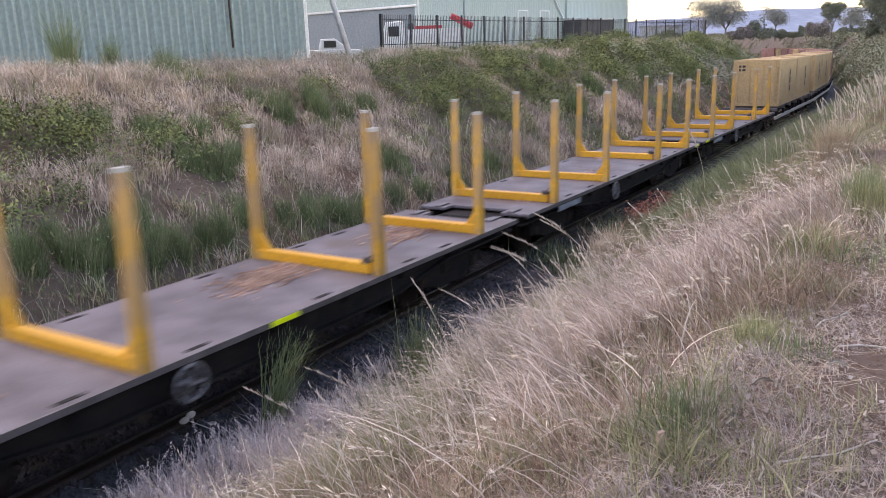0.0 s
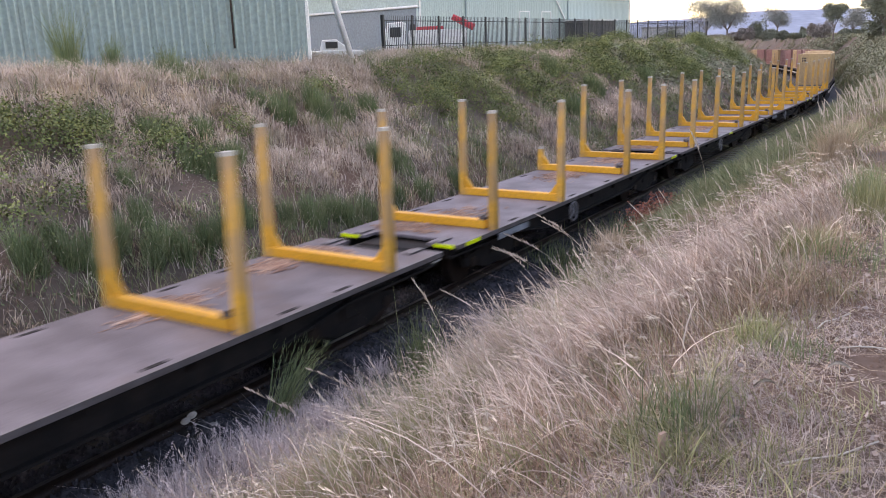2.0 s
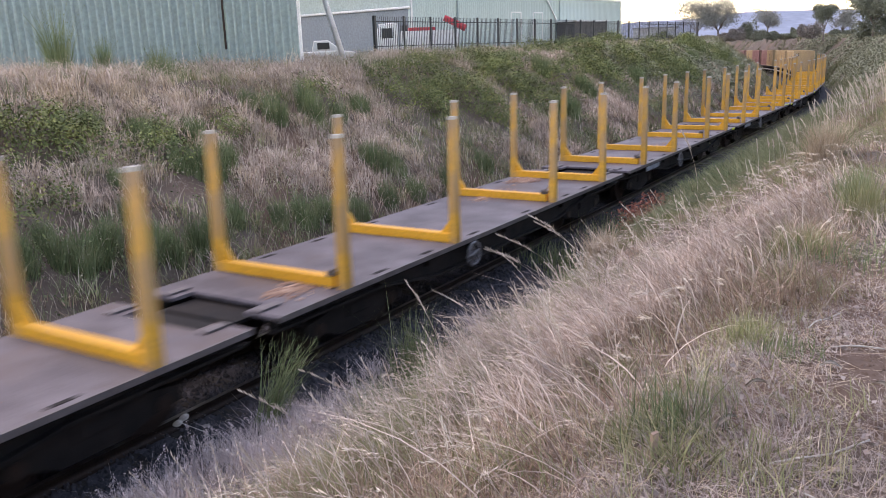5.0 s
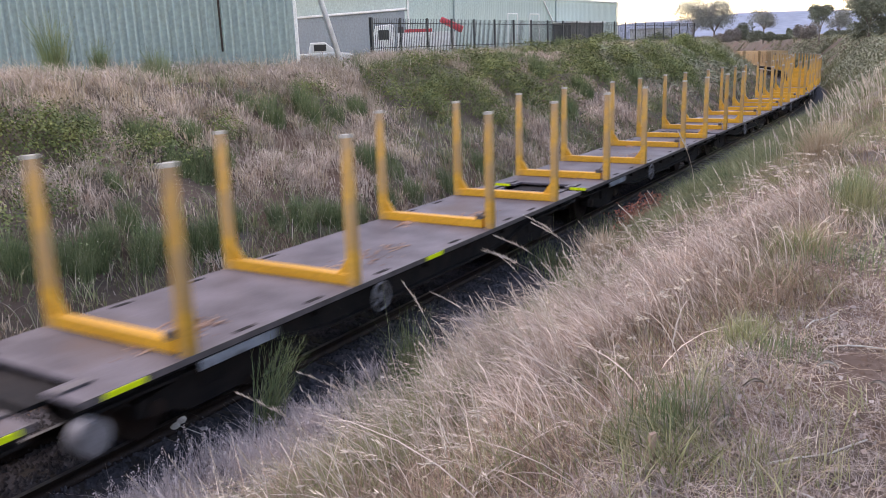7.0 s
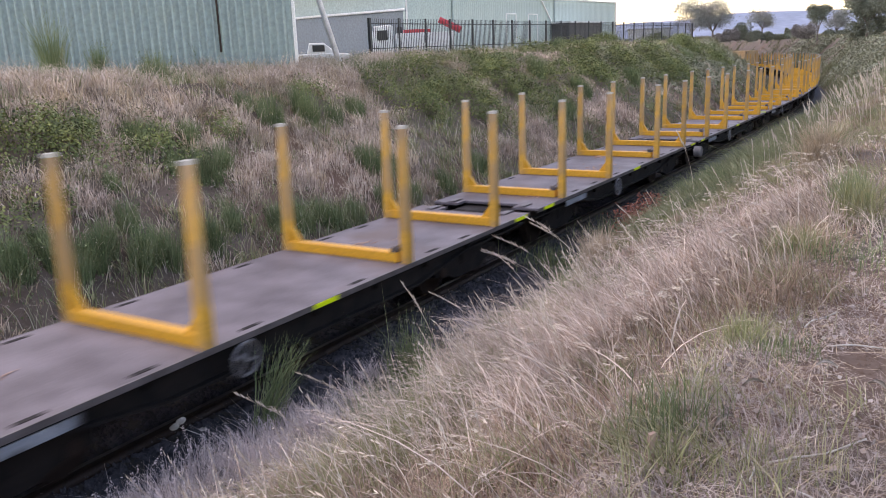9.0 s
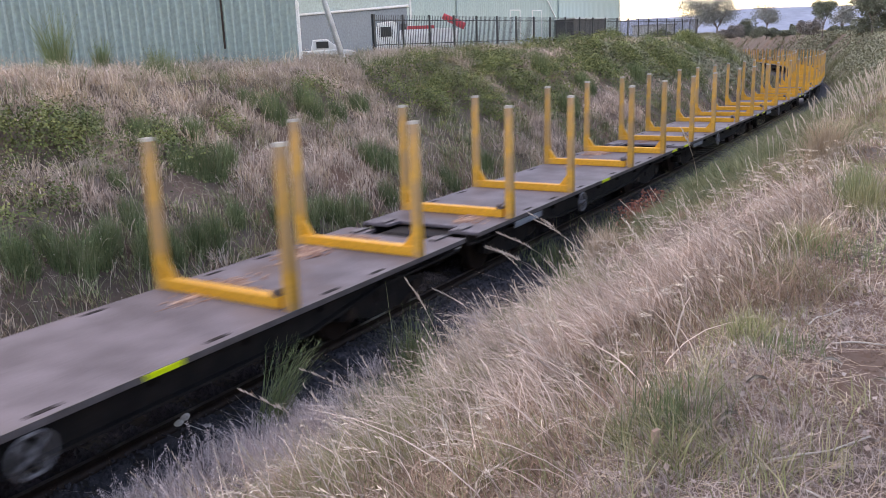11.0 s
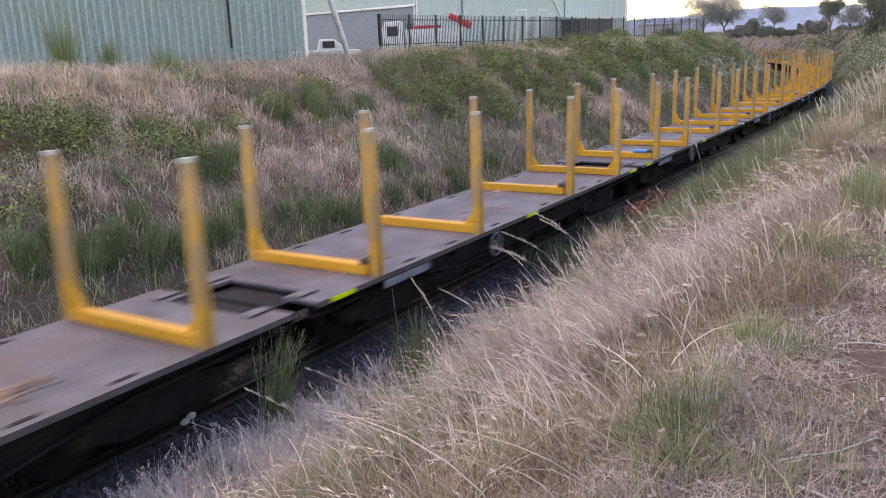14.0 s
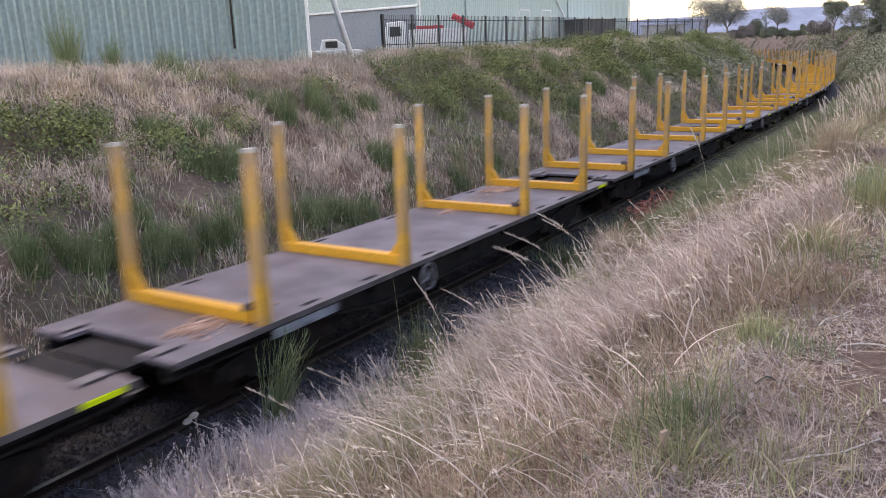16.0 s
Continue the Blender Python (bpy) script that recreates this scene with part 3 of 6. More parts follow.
def yard():
    bm = bmesh.new()
    pts = [(-8.0, 46.5), (24.0, 96.0), (22.0, 106.0), (-3.0, 71.5), (-22.0, 88.0), (-24.0, 54.0), (-4.4, 56.0)]
    bm.faces.new([bm.verts.new((x, y, 3.1)) for x, y in pts])
    tagged(new("yard", done(bm, "yard", "yard")), "grey asphalt yard behind the fence", kind="structure")
    ute(-7.7, 54.0, 3.1, 8)
    crane_truck(0.15, 63.0, 3.1, 4)
    ute(19.5, 98.0, 3.1, 200, "white", False, "van", "white van parked by the factory")
    # pale pallets and pipe racks against the wall
    for x, y, w, h in ((7.0, 75.0, 1.6, 3.8), (9.3, 78.0, 1.6, 3.8)):
        rk = tagged(new("pipe_rack"), "white tubular loop rack in the yard", "rack")
        rk.matrix_basis = pose(x, y, 3.1, 0, 0, 52)
        for sx in (-w / 2, w / 2):
            bm = bmesh.new()
            tube(bm, (sx, 0, 0), (sx, 0, h), 0.05, n=8)
            part("upright", bm, "white", rk)
        bm = bmesh.new()
        tube(bm, (-w / 2, 0, h), (w / 2, 0, h), 0.05, n=8)
        part("crossbar", bm, "white", rk)


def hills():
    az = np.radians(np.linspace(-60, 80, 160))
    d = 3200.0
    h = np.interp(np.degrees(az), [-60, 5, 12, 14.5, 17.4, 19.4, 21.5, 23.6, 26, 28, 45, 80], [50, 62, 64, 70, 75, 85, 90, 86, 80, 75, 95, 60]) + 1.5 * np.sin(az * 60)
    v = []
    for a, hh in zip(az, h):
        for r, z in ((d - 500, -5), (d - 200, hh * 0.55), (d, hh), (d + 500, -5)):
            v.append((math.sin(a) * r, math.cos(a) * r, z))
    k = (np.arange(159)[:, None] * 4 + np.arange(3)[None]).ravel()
    tagged(new("backdrop", bag(np.array(v), np.c_[k, k + 4, k + 5, k + 1], NONE, "hills", "hill", True)), "far wooded hills with blue haze in their colour", kind="structure")
    # a low dark shed far off
    s = tagged(new("far_shed"), "low dark metal shed far off", "building")
    part("wall", slab_between((35.0, 150.0), (42.0, 148.0), 6.0, 3.4, 6.0), "pole", s)
    part("roof", slab_between((34.7, 149.6), (42.3, 147.5), 7.0, 6.01, 6.25), "silver", s)


ground_sheet()
ballast_bed()
rails()
near_shed()
far_shed()
palisade()
leaning_pole()
yard()
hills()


# ---- the train ----
PITCH, SPEED, START = 13.5854, 12.187, 1.957
BUNKS = (0.0, 3.07, 7.2726, 10.29)
REAR, FRONT = -1.42, 11.68
MID = 5.145


def deck_mesh():
    bm = bmesh.new()
    a, b, w, n, dp = REAR - MID, FRONT - MID, 1.25, 0.66, 0.34
    out = [(a, -w), (b, -w), (b, -n), (b - dp, -n), (b - dp, n), (b, n), (b, w), (a, w), (a, n), (a + dp, n), (a + dp, -n), (a, -n)]
    prism(bm, out, 0.95, 1.0)
    return done(bm, "deck", "deck")


def rounded(lo, hi, bev=0.012):
    return box(bmesh.new(), lo, hi, bev)


def bunk_mesh(cut):
    """Yellow cross beam with its corner gussets; cut: stops short of the right-hand post."""
    bm = bmesh.new()
    box(bm, (-0.085, -1.2 + (0.13 if cut else 0), 1.004), (0.085, 1.2, 1.165), 0.014)
    for sy in ((1,) if cut else (1, -1)):
        v = [bm.verts.new((x, sy * y, z)) for x in (-0.05, 0.05) for y, z in ((1.14, 1.15), (1.14, 1.42), (0.94, 1.15))]
        bm.faces.new(v[:3]), bm.faces.new(v[3:])
        for i in range(3):
            j = (i + 1) % 3
            bm.faces.new((v[i], v[j], v[3 + j], v[3 + i]))
    return done(bm, "bunk", "yellow")


def post_mesh(top):
    bm = bmesh.new()
    lo = [bm.verts.new((x * 0.088, y * 0.068, 0.93)) for x, y in ((-1, -1), (1, -1), (1, 1), (-1, 1))]
    md = [bm.verts.new((x * 0.084, y * 0.066, 1.35)) for x, y in ((-1, -1), (1, -1), (1, 1), (-1, 1))]
    hi = [bm.verts.new((x * 0.066, y * 0.056, top - 0.05)) for x, y in ((-1, -1), (1, -1), (1, 1), (-1, 1))]
    cp = [bm.verts.new((x * 0.07, y * 0.06, top - 0.05)) for x, y in ((-1, -1), (1, -1), (1, 1), (-1, 1))]
    ct = [bm.verts.new((x * 0.07, y * 0.06, top)) for x, y in ((-1, -1), (1, -1), (1, 1), (-1, 1))]
    for a, b, k in ((lo, md, 0), (md, hi, 0), (cp, ct, 1)):
        for i in range(4):
            bm.faces.new((a[i], a[(i + 1) % 4], b[(i + 1) % 4], b[i])).material_index = k
    bm.faces.new(lo)
    bm.faces.new(ct).material_index = 1
    bm.faces.new(cp).material_index = 1
    bmesh.ops.bevel(bm, geom=[e for e in bm.edges if abs(e.verts[0].co.z - e.verts[1].co.z) > 0.3], offset=0.012, segments=2, affect="EDGES")
    return done(bm, "post", ["worn", "cap"])


def litter_mesh(seed, amount):
    """Bark strips and chips left on the deck."""
    g = np.random.default_rng(seed)
    spots = [(g.choice(BUNKS) - MID + g.normal(0, 0.9), g.uniform(-0.7, 0.7), g.uniform(0.2, 0.6)) for _ in range(4)]
    cs, ls, ws, az = [], [], [], []
    for x, y, r in spots:
        n = int(amount * g.uniform(0.3, 1.6))
        cs += [(np.clip(x + g.normal(0, r), REAR - MID + 0.7, FRONT - MID - 0.7), np.clip(y + g.normal(0, r * 0.5), -1.1, 1.1)) for _ in range(n)]
        ls += list(g.uniform(0.02, 0.11, n) * g.choice([1, 1, 1, 1.5, 4.5], n))
        ws += list(g.uniform(0.008, 0.04, n))
        az += list(g.normal(0, 0.5, n))
    c, l, w, az = np.array(cs), np.array(ls), np.array(ws), np.array(az)
    n = len(c)
    ux = np.c_[np.cos(az), np.sin(az)] * l[:, None] / 2
    uy = np.c_[-np.sin(az), np.cos(az)] * w[:, None] / 2
    z = 1.003 + g.uniform(0, 0.008, n)
    zt = z + g.uniform(0.003, 0.012, n)
    low = [np.c_[c + ux * a + uy * b, z] for a, b in ((-1, -1), (1, -1), (1, 1), (-1, 1))]
    top = [np.c_[c + ux * a * 0.8 + uy * b * 0.7, zt + g.uniform(-0.004, 0.012, n)] for a, b in ((-1, -1), (1, -1), (1, 1), (-1, 1))]
    v = np.stack(low + top, 1).reshape(-1, 3)
    f = np.array([(4, 5, 6, 7), (0, 1, 5, 4), (1, 2, 6, 5), (2, 3, 7, 6), (3, 0, 4, 7)])
    return bag(v, (np.arange(n)[:, None, None] * 8 + f[None]).reshape(-1, 4), NONE, "bark_litter", "bark")


def side_sill_mesh(sy):
    """Fish-bellied girder set back under the deck, with a flange along its lower edge."""
    bm = bmesh.new()
    a, b = REAR - MID, FRONT - MID
    prof = [(a, 0.945), (b, 0.945), (b, 0.76), (b - 2.4, 0.74), (b - 4.0, 0.52), (a + 4.0, 0.52), (a + 2.4, 0.74), (a, 0.76)]

    def slab(y0, y1, pts):
        lo, hi = [bm.verts.new((x, y0, z)) for x, z in pts], [bm.verts.new((x, y1, z)) for x, z in pts]
        bm.faces.new(lo), bm.faces.new(hi)
        for i in range(len(pts)):
            j = (i + 1) % len(pts)
            bm.faces.new((lo[i], lo[j], hi[j], hi[i]))
    slab(sy * 1.03, sy * 1.06, prof)
    low = prof[:1:-1]
    slab(sy * 1.06, sy * 1.15, [(x, z + 0.035) for x, z in low] + [(x, z) for x, z in low[::-1]])
    for k in range(9):
        x = a + 0.9 + k * (b - a - 1.8) / 8
        box(bm, (x - 0.012, min(sy * 1.06, sy * 1.14), 0.76), (x + 0.012, max(sy * 1.06, sy * 1.14), 0.943))
    box(bm, (a, min(sy * 1.2, sy * 1.24), 0.90), (b, max(sy * 1.2, sy * 1.24), 0.945))
    return done(bm, "side_sill", "black")


def bogie_parts(owner, x):
    bg = part("bogie", rounded((x - 0.25, -0.95, 0.42), (x + 0.25, 0.95, 0.70), 0.04), "black", owner)
    for sy in (-0.86, 0.86):
        bm = bmesh.new()
        prof = [(-1.15, 0.38), (-1.15, 0.55), (-0.45, 0.66), (0.45, 0.66), (1.15, 0.55), (1.15, 0.38), (0.75, 0.34), (0.4, 0.22), (-0.4, 0.22), (-0.75, 0.34)]
        lo, hi = [bm.verts.new((x + px, sy - 0.06, z)) for px, z in prof], [bm.verts.new((x + px, sy + 0.06, z)) for px, z in prof]
        bm.faces.new(lo), bm.faces.new(hi)
        for i in range(len(prof)):
            j = (i + 1) % len(prof)
            bm.faces.new((lo[i], lo[j], hi[j], hi[i]))
        part("side_frame", bm, "black", bg)
        for wx in (x - 0.88, x + 0.88):
            bm = bmesh.new()
            s = 1 if sy > 0 else -1
            tube(bm, (wx, s * 0.50, 0.42), (wx, s * 0.535, 0.42), 0.45, n=28)
            tube(bm, (wx, s * 0.535, 0.42), (wx, s * 0.64, 0.42), 0.425, n=28)
            tube(bm, (wx, s * 0.64, 0.42), (wx, s * 0.94, 0.42), 0.1, n=14)
            part("wheel", bm, "rail", bg)


def wagon_base(name, label, group):
    w = tagged(new(name), label, "wagon", group)
    for sy in (-1, 1):
        part("side_sill", MESH["sill", sy], "", w)
    part("centre_sill", MESH["spine"], "", w)
    for x in (-4.55, 4.55):
        bogie_parts(w, x)
    for x, s in ((REAR - MID, -1), (FRONT - MID, 1)):
        bm = bmesh.new()
        box(bm, (min(x - s * 0.6, x + s * 0.3), -0.08, 0.62), (max(x - s * 0.6, x + s * 0.3), 0.08, 0.82), 0.02)
        box(bm, (min(x + s * 0.1, x + s * 0.28), -0.16, 0.58), (max(x + s * 0.1, x + s * 0.28), 0.16, 0.86), 0.03)
        part("coupler", bm, "black", w)
        bm = bmesh.new()
        box(bm, (min(x - s * 0.62, x - s * 0.56), -1.1, 0.66), (max(x - s * 0.62, x - s * 0.56), 1.1, 0.93), 0.01)
        part("headstock", bm, "black", w)
    return w


MESH = {("sill", 1): side_sill_mesh(1), ("sill", -1): side_sill_mesh(-1), "spine": done(rounded((REAR - MID + 0.5, -0.2, 0.5), (FRONT - MID - 0.5, 0.2, 0.94)), "centre_sill", "black"),
        "deck": deck_mesh(), "bunk": bunk_mesh(False), "bunk_cut": bunk_mesh(True), "post": post_mesh(3.143), "stub": post_mesh(1.62),
        "strip": done(rounded((-0.25, -0.006, -0.032), (0.25, 0.006, 0.032), 0.002), "reflector", "lime"),
        "strip_end": done(rounded((-0.005, -0.2, -0.03), (0.005, 0.2, 0.03), 0.002), "reflector", "lime"),
        "pocket": done(rounded((-0.16, -0.035, 0), (0.16, 0.035, 0.006), 0.002), "lashing_pocket", "black"),
        "edge": done(rounded((REAR - MID, -0.012, 0.925), (FRONT - MID, 0.012, 1.003), 0.003), "deck_edge", "edge"),
        "bracket": done(rounded((-0.19, -0.07, 0), (0.19, 0.07, 0.03), 0.008), "end_bracket", "edge"),
        "plate": done(rounded((-0.65, -0.008, -0.06), (0.65, 0.008, 0.06), 0.003), "side_plate", "plate")}
bm_w = bmesh.new()
tube(bm_w, (-0.07, -0.05, 0), (-0.07, 0.05, 0), 0.045, n=12)
box(bm_w, (-0.1, -0.07, -0.065), (0.07, 0.05, -0.01), 0.008)
tube(bm_w, (0.0, -0.02, 0.0), (0.1, -0.06, 0.09), 0.012, n=8)
MESH["winch"] = done(bm_w, "ratchet_winch", "edge")
bm_r = bmesh.new()
tube(bm_r, (0, -0.12, 0), (0, 0.1, 0), 0.19, n=24)
tube(bm_r, (0, -0.14, 0), (0, -0.12, 0), 0.17, n=24)
MESH["tank"] = done(bm_r, "air_reservoir", "wheel")
bm_h = bmesh.new()
for k in range(20):
    a0, a1 = k * math.tau / 20, (k + 1) * math.tau / 20
    tube(bm_h, (0.205 * math.cos(a0), 0, 0.205 * math.sin(a0)), (0.205 * math.cos(a1), 0, 0.205 * math.sin(a1)), 0.02, n=6)
for k in range(4):
    tube(bm_h, (0, 0, 0), (0.195 * math.cos(k * math.pi / 2), 0.03, 0.195 * math.sin(k * math.pi / 2)), 0.024, 0.018, 6)
tube(bm_h, (0, -0.02, 0), (0, 0.1, 0), 0.035, n=10)
MESH["hand_wheel"] = done(bm_h, "hand_wheel", "wheel")
LITTER = [litter_mesh(11 + i, a) for i, a in enumerate((40, 110, 230, 420))]


# which wagons still carry their reflective strips
STRIPS = {"front": (-1, -3, -7, -8, -9, -11, -12, -14, -15, 1), "middle": (0, -6, -7, -8, -9, -10, -11, -12), "rear": (-1, -6, -7, -8, -11, -12, 2), "end": (-1, -5)}


def log_wagon(index):
    g = random.Random(500 + index)
    missing = index == -1
    w = wagon_base("log_wagon", "flat log wagon with yellow stanchions" + (", one broken off short" if missing else " and a bark-strewn deck"), "log wagons of the train")
    part("deck", MESH["deck"], "", w)
    for sy in (-1, 1):
        ob = part("deck_edge", MESH["edge"], "", w)
        ob.location = (0, sy * 1.263, 0)
    for i, b in enumerate(BUNKS):
        x = b - MID
        cut = i in (0, 2)
        bk = part("bunk", MESH["bunk_cut" if cut else "bunk"], "", w)
        bk.location = (x, 0, 0)
        for sy in (-1, 1):
            p = part("post", MESH["stub" if missing and i == 2 and sy > 0 else "post"], "", bk)
            p.location = (0, sy * 1.2, 0)
        if cut:
            ob = part("ratchet_winch", MESH["winch"], "", bk)
            ob.location = (0, -1.0, 1.235)
    for x in (-4.2, -2.9, -1.3, 0.9, 3.0, 4.1):
        for sy in (-1, 1):
            ob = part("lashing_pocket", MESH["pocket"], "", w)
            ob.location = (x, sy * 1.13, 1.0)
    for x, on in ((-6.05, index in STRIPS["rear"]), (FRONT - MID - 0.4, index in STRIPS["front"]), (0.0, index in STRIPS["middle"])):
        for sy in (-1, 1):
            if on:
                ob = part("reflector", MESH["strip"], "", w, "lime-yellow reflective strip")
                ob.location = (x, sy * 1.283, 0.965)
    if index in STRIPS["end"]:
        for sy in (-1, 1):
            ob = part("reflector", MESH["strip_end"], "", w, "lime-yellow reflective strip")
            ob.location = (REAR - MID - 0.006, sy * 1.0, 0.965)
    for x0, x1 in ((REAR - MID - 0.2, REAR - MID + 0.36), (FRONT - MID - 0.36, FRONT - MID + 0.2)):
        part("end_platform", rounded((x0, -0.655, 0.85), (x1, 0.655, 0.90), 0.008), "black", w)
    for x in (REAR - MID + 0.22, FRONT - MID - 0.22):
        for sy in (-1, 1):
            ob = part("end_bracket", MESH["bracket"], "", w)
            ob.location = (x, sy * 0.85, 1.0)
    if index not in (0, -4):
        ob = part("side_plate", MESH["plate"], "", w)
        ob.location = (BUNKS[0] - MID + 0.75, -1.25, 0.84)
    ob = part("hand_wheel", MESH["hand_wheel"], "", w, "grey spoked brake wheel")
    ob.location = (-1.55, -1.28, 0.70)
    ob.rotation_euler = (0, g.uniform(0, 6.28), 0)
    if index == -6:
        ob = part("air_reservoir", MESH["tank"], "", w)
        ob.location = (-6.5, -1.22, 0.62)
    tagged(part("bark_litter", LITTER[{0: 3, -1: 3, -2: 2}.get(index, g.choice((0, 1, 1, 2)))], "", w, "strips of brown bark on the deck"), kind="stuff")
    if index == -11:
        ob = part("lashing_strap", rounded((-0.13, -0.2, 0), (0.13, 0.2, 0.075), 0.03), "blue", w, "folded blue lashing strap")
        ob.location = (BUNKS[0] - MID, -0.75, 1.166)
    return w


def container_mesh():
    """Corrugated 20 ft box: a ribbed strip for each side, roof and front."""
    bm = bmesh.new()
    L, W, H = 5.6, 2.2, 2.25

    def strip(p0, along, up, out, n):
        pts = []
        for i in range(n):
            for f, d in ((0, 0), (0.3, 0), (0.45, -0.035), (0.8, -0.035), (0.95, 0)):
                pts.append(p0 + along * ((i + f) / n) + out * d)
        pts.append(p0 + along)
        lo, hi = [bm.verts.new(p) for p in pts], [bm.verts.new(p + up) for p in pts]
        for i in range(len(pts) - 1):
            bm.faces.new((lo[i], lo[i + 1], hi[i + 1], hi[i]))
    X, Y, Z = Vector((1, 0, 0)), Vector((0, 1, 0)), Vector((0, 0, 1))
    strip(Vector((-L / 2, -W / 2 + 0.02, 0.12)), X * L, Z * (H - 0.2), -Y, 20)
    strip(Vector((-L / 2, W / 2 - 0.02, 0.12)), X * L, Z * (H - 0.2), Y, 20)
    strip(Vector((L / 2 - 0.02, -W / 2, 0.12)), Y * W, Z * (H - 0.2), X, 8)
    strip(Vector((-L / 2, -W / 2 + 0.03, H - 0.03)), X * L, Y * (W - 0.06), Z, 16)
    for x in (-L / 2 + 0.07, L / 2 - 0.07):
        for y in (-W / 2 + 0.07, W / 2 - 0.07):
            box(bm, (x - 0.075, y - 0.075, 0), (x + 0.075, y + 0.075, H), 0.008)
    for y in (-W / 2 + 0.05, W / 2 - 0.05):
        box(bm, (-L / 2, y - 0.05, 0), (L / 2, y + 0.05, 0.16))
        box(bm, (-L / 2, y - 0.04, H - 0.11), (L / 2, y + 0.04, H - 0.01))
    for z0, z1 in ((0, 0.16), (H - 0.12, H - 0.005)):
        for x in (-L / 2 + 0.05, L / 2 - 0.05):
            box(bm, (x - 0.05, -W / 2, z0), (x + 0.05, W / 2, z1))
    return bm


def container(paint, word):
    c = tagged(new("shipping_container"), ("tan-yellow" if paint == "tan" else "maroon") + " steel shipping container riding on a flat wagon", "container", "containers on the train")
    L, W, H = 5.6, 2.2, 2.25
    if ("body", paint) not in MESH:
        MESH["body", paint] = done(container_mesh(), "body", paint)
        for sy in (-1, 1):
            bm = bmesh.new()
            box(bm, (-L / 2 - 0.005, min(0.012 * sy, 1.03 * sy), 0.17), (-L / 2 + 0.05, max(0.012 * sy, 1.03 * sy), H - 0.13), 0.008)
            for z in (0.5, 0.9, 1.35, 1.8):
                box(bm, (-L / 2 - 0.02, min(0.1 * sy, 0.95 * sy), z - 0.05), (-L / 2 - 0.004, max(0.1 * sy, 0.95 * sy), z + 0.05), 0.005)
            MESH["door", paint, sy] = done(bm, "door", paint)
        bm = bmesh.new()
        tube(bm, (-L / 2 - 0.045, 0, 0.1), (-L / 2 - 0.045, 0, H - 0.08), 0.02, n=8)
        MESH["bar"] = done(bm, "lock_bar", "tan")
        bm = bmesh.new()
        for i in range(3):
            box(bm, (-0.14, -0.004, i * 0.4), (0.14, 0.004, i * 0.4 + 0.3))
        MESH["letters"] = done(bm, "lettering", "dark")
    part("body", MESH["body", paint], "", c)
    for sy in (-1, 1):
        d = part("door", MESH["door", paint, sy], "", c)
        for y in (0.3, 0.85):
            b = part("lock_bar", MESH["bar"], "", d)
            b.location = (0, sy * y, 0)
    if word:
        for sy in (-1, 1):
            ob = part("lettering", MESH["letters"], "", c, "dark marking as plain bars")
            ob.location = (0.4, sy * (W / 2 + 0.006), 0.6)
        bm = bmesh.new()
        for i, (y, z, w) in enumerate(((0.8, 1.88, 0.14), (0.6, 1.88, 0.14), (0.8, 1.71, 0.14), (0.6, 1.71, 0.14))):
            box(bm, (-L / 2 - 0.03, y - w / 2, z), (-L / 2 - 0.022, y + w / 2, z + 0.11))
        part("lettering", bm, "dark", c)
    return c


LONG = 13.1


def container_wagon():
    """A skeletal flat: side beams coloured pale as if lit, cross bearers, two bogies."""
    w = tagged(new("container_wagon"), "skeletal flat wagon with a pale low side beam carrying shipping containers", "wagon", "container wagons of the train")
    h = LONG / 2
    for sy in (-1, 1):
        y0, y1 = sorted((sy * 1.16, sy * 1.24))
        part("side_beam", rounded((-h, y0, 0.60), (h, y1, 0.75), 0.012), "cap", w, "side beam, pale to show the light on it")
        for k in range(7):
            x = -h + 0.3 + k * (LONG - 0.6) / 6
            part("hanger", rounded((x - 0.06, y0, 0.755), (x + 0.06, y1, 0.985), 0.008), "black", w)
    part("centre_sill", rounded((-h + 0.3, -0.2, 0.5), (h - 0.3, 0.2, 0.94)), "black", w)
    for k in range(7):
        x = -h + 0.3 + k * (LONG - 0.6) / 6
        part("cross_bearer", rounded((x - 0.12, -1.24, 0.99), (x + 0.12, 1.24, 1.128), 0.01), "edge", w)
    for x in (-4.55, 4.55):
        bogie_parts(w, x)
    for s in (-1, 1):
        part("coupler", rounded((min(s * (h - 0.3), s * (h + 0.24)), -0.14, 0.6), (max(s * (h - 0.3), s * (h + 0.24)), 0.14, 0.84), 0.03), "black", w)
    return w


def on_line(s, lift=0.0):
    """Pose of a vehicle whose two bogies stand on the line, its middle s along it."""
    (xa, ya, _), (xb, yb, _) = line(s - 4.55), line(s + 4.55)
    a, b = Vector((xa, ya, rail_z(s - 4.55))), Vector((xb, yb, rail_z(s + 4.55)))
    f = (b - a).normalized()
    left = Vector((0, 0, 1)).cross(f).normalized()
    up = f.cross(left)
    p = (a + b) / 2 + up * lift
    return Matrix(((f.x, left.x, up.x, p.x), (f.y, left.y, up.y, p.y), (f.z, left.z, up.z, p.z), (0, 0, 0, 1)))


TRAIN = [(log_wagon(i), i, 0.0, 0.0) for i in range(-15, 3)]
PAINTS = ("tan", "tan", "tan", "tan", "tan", "maroon", "maroon", "tan", "maroon", "maroon", "tan", "maroon", "maroon", "tan", "maroon", "maroon")
for i in range(3, 11):
    TRAIN.append((container_wagon(), i, 0.0, 0.0))
    for j, dx in enumerate((-2.3, 3.4)):
        paint = PAINTS[(i - 3) * 2 + j]
        TRAIN.append((container(paint, paint == "tan"), i, dx, 1.13))


LAG = {13.0: -0.36, 13.5: -0.42, 14.0: -0.38, 14.5: -0.41}  # the train eases a little, then catches up


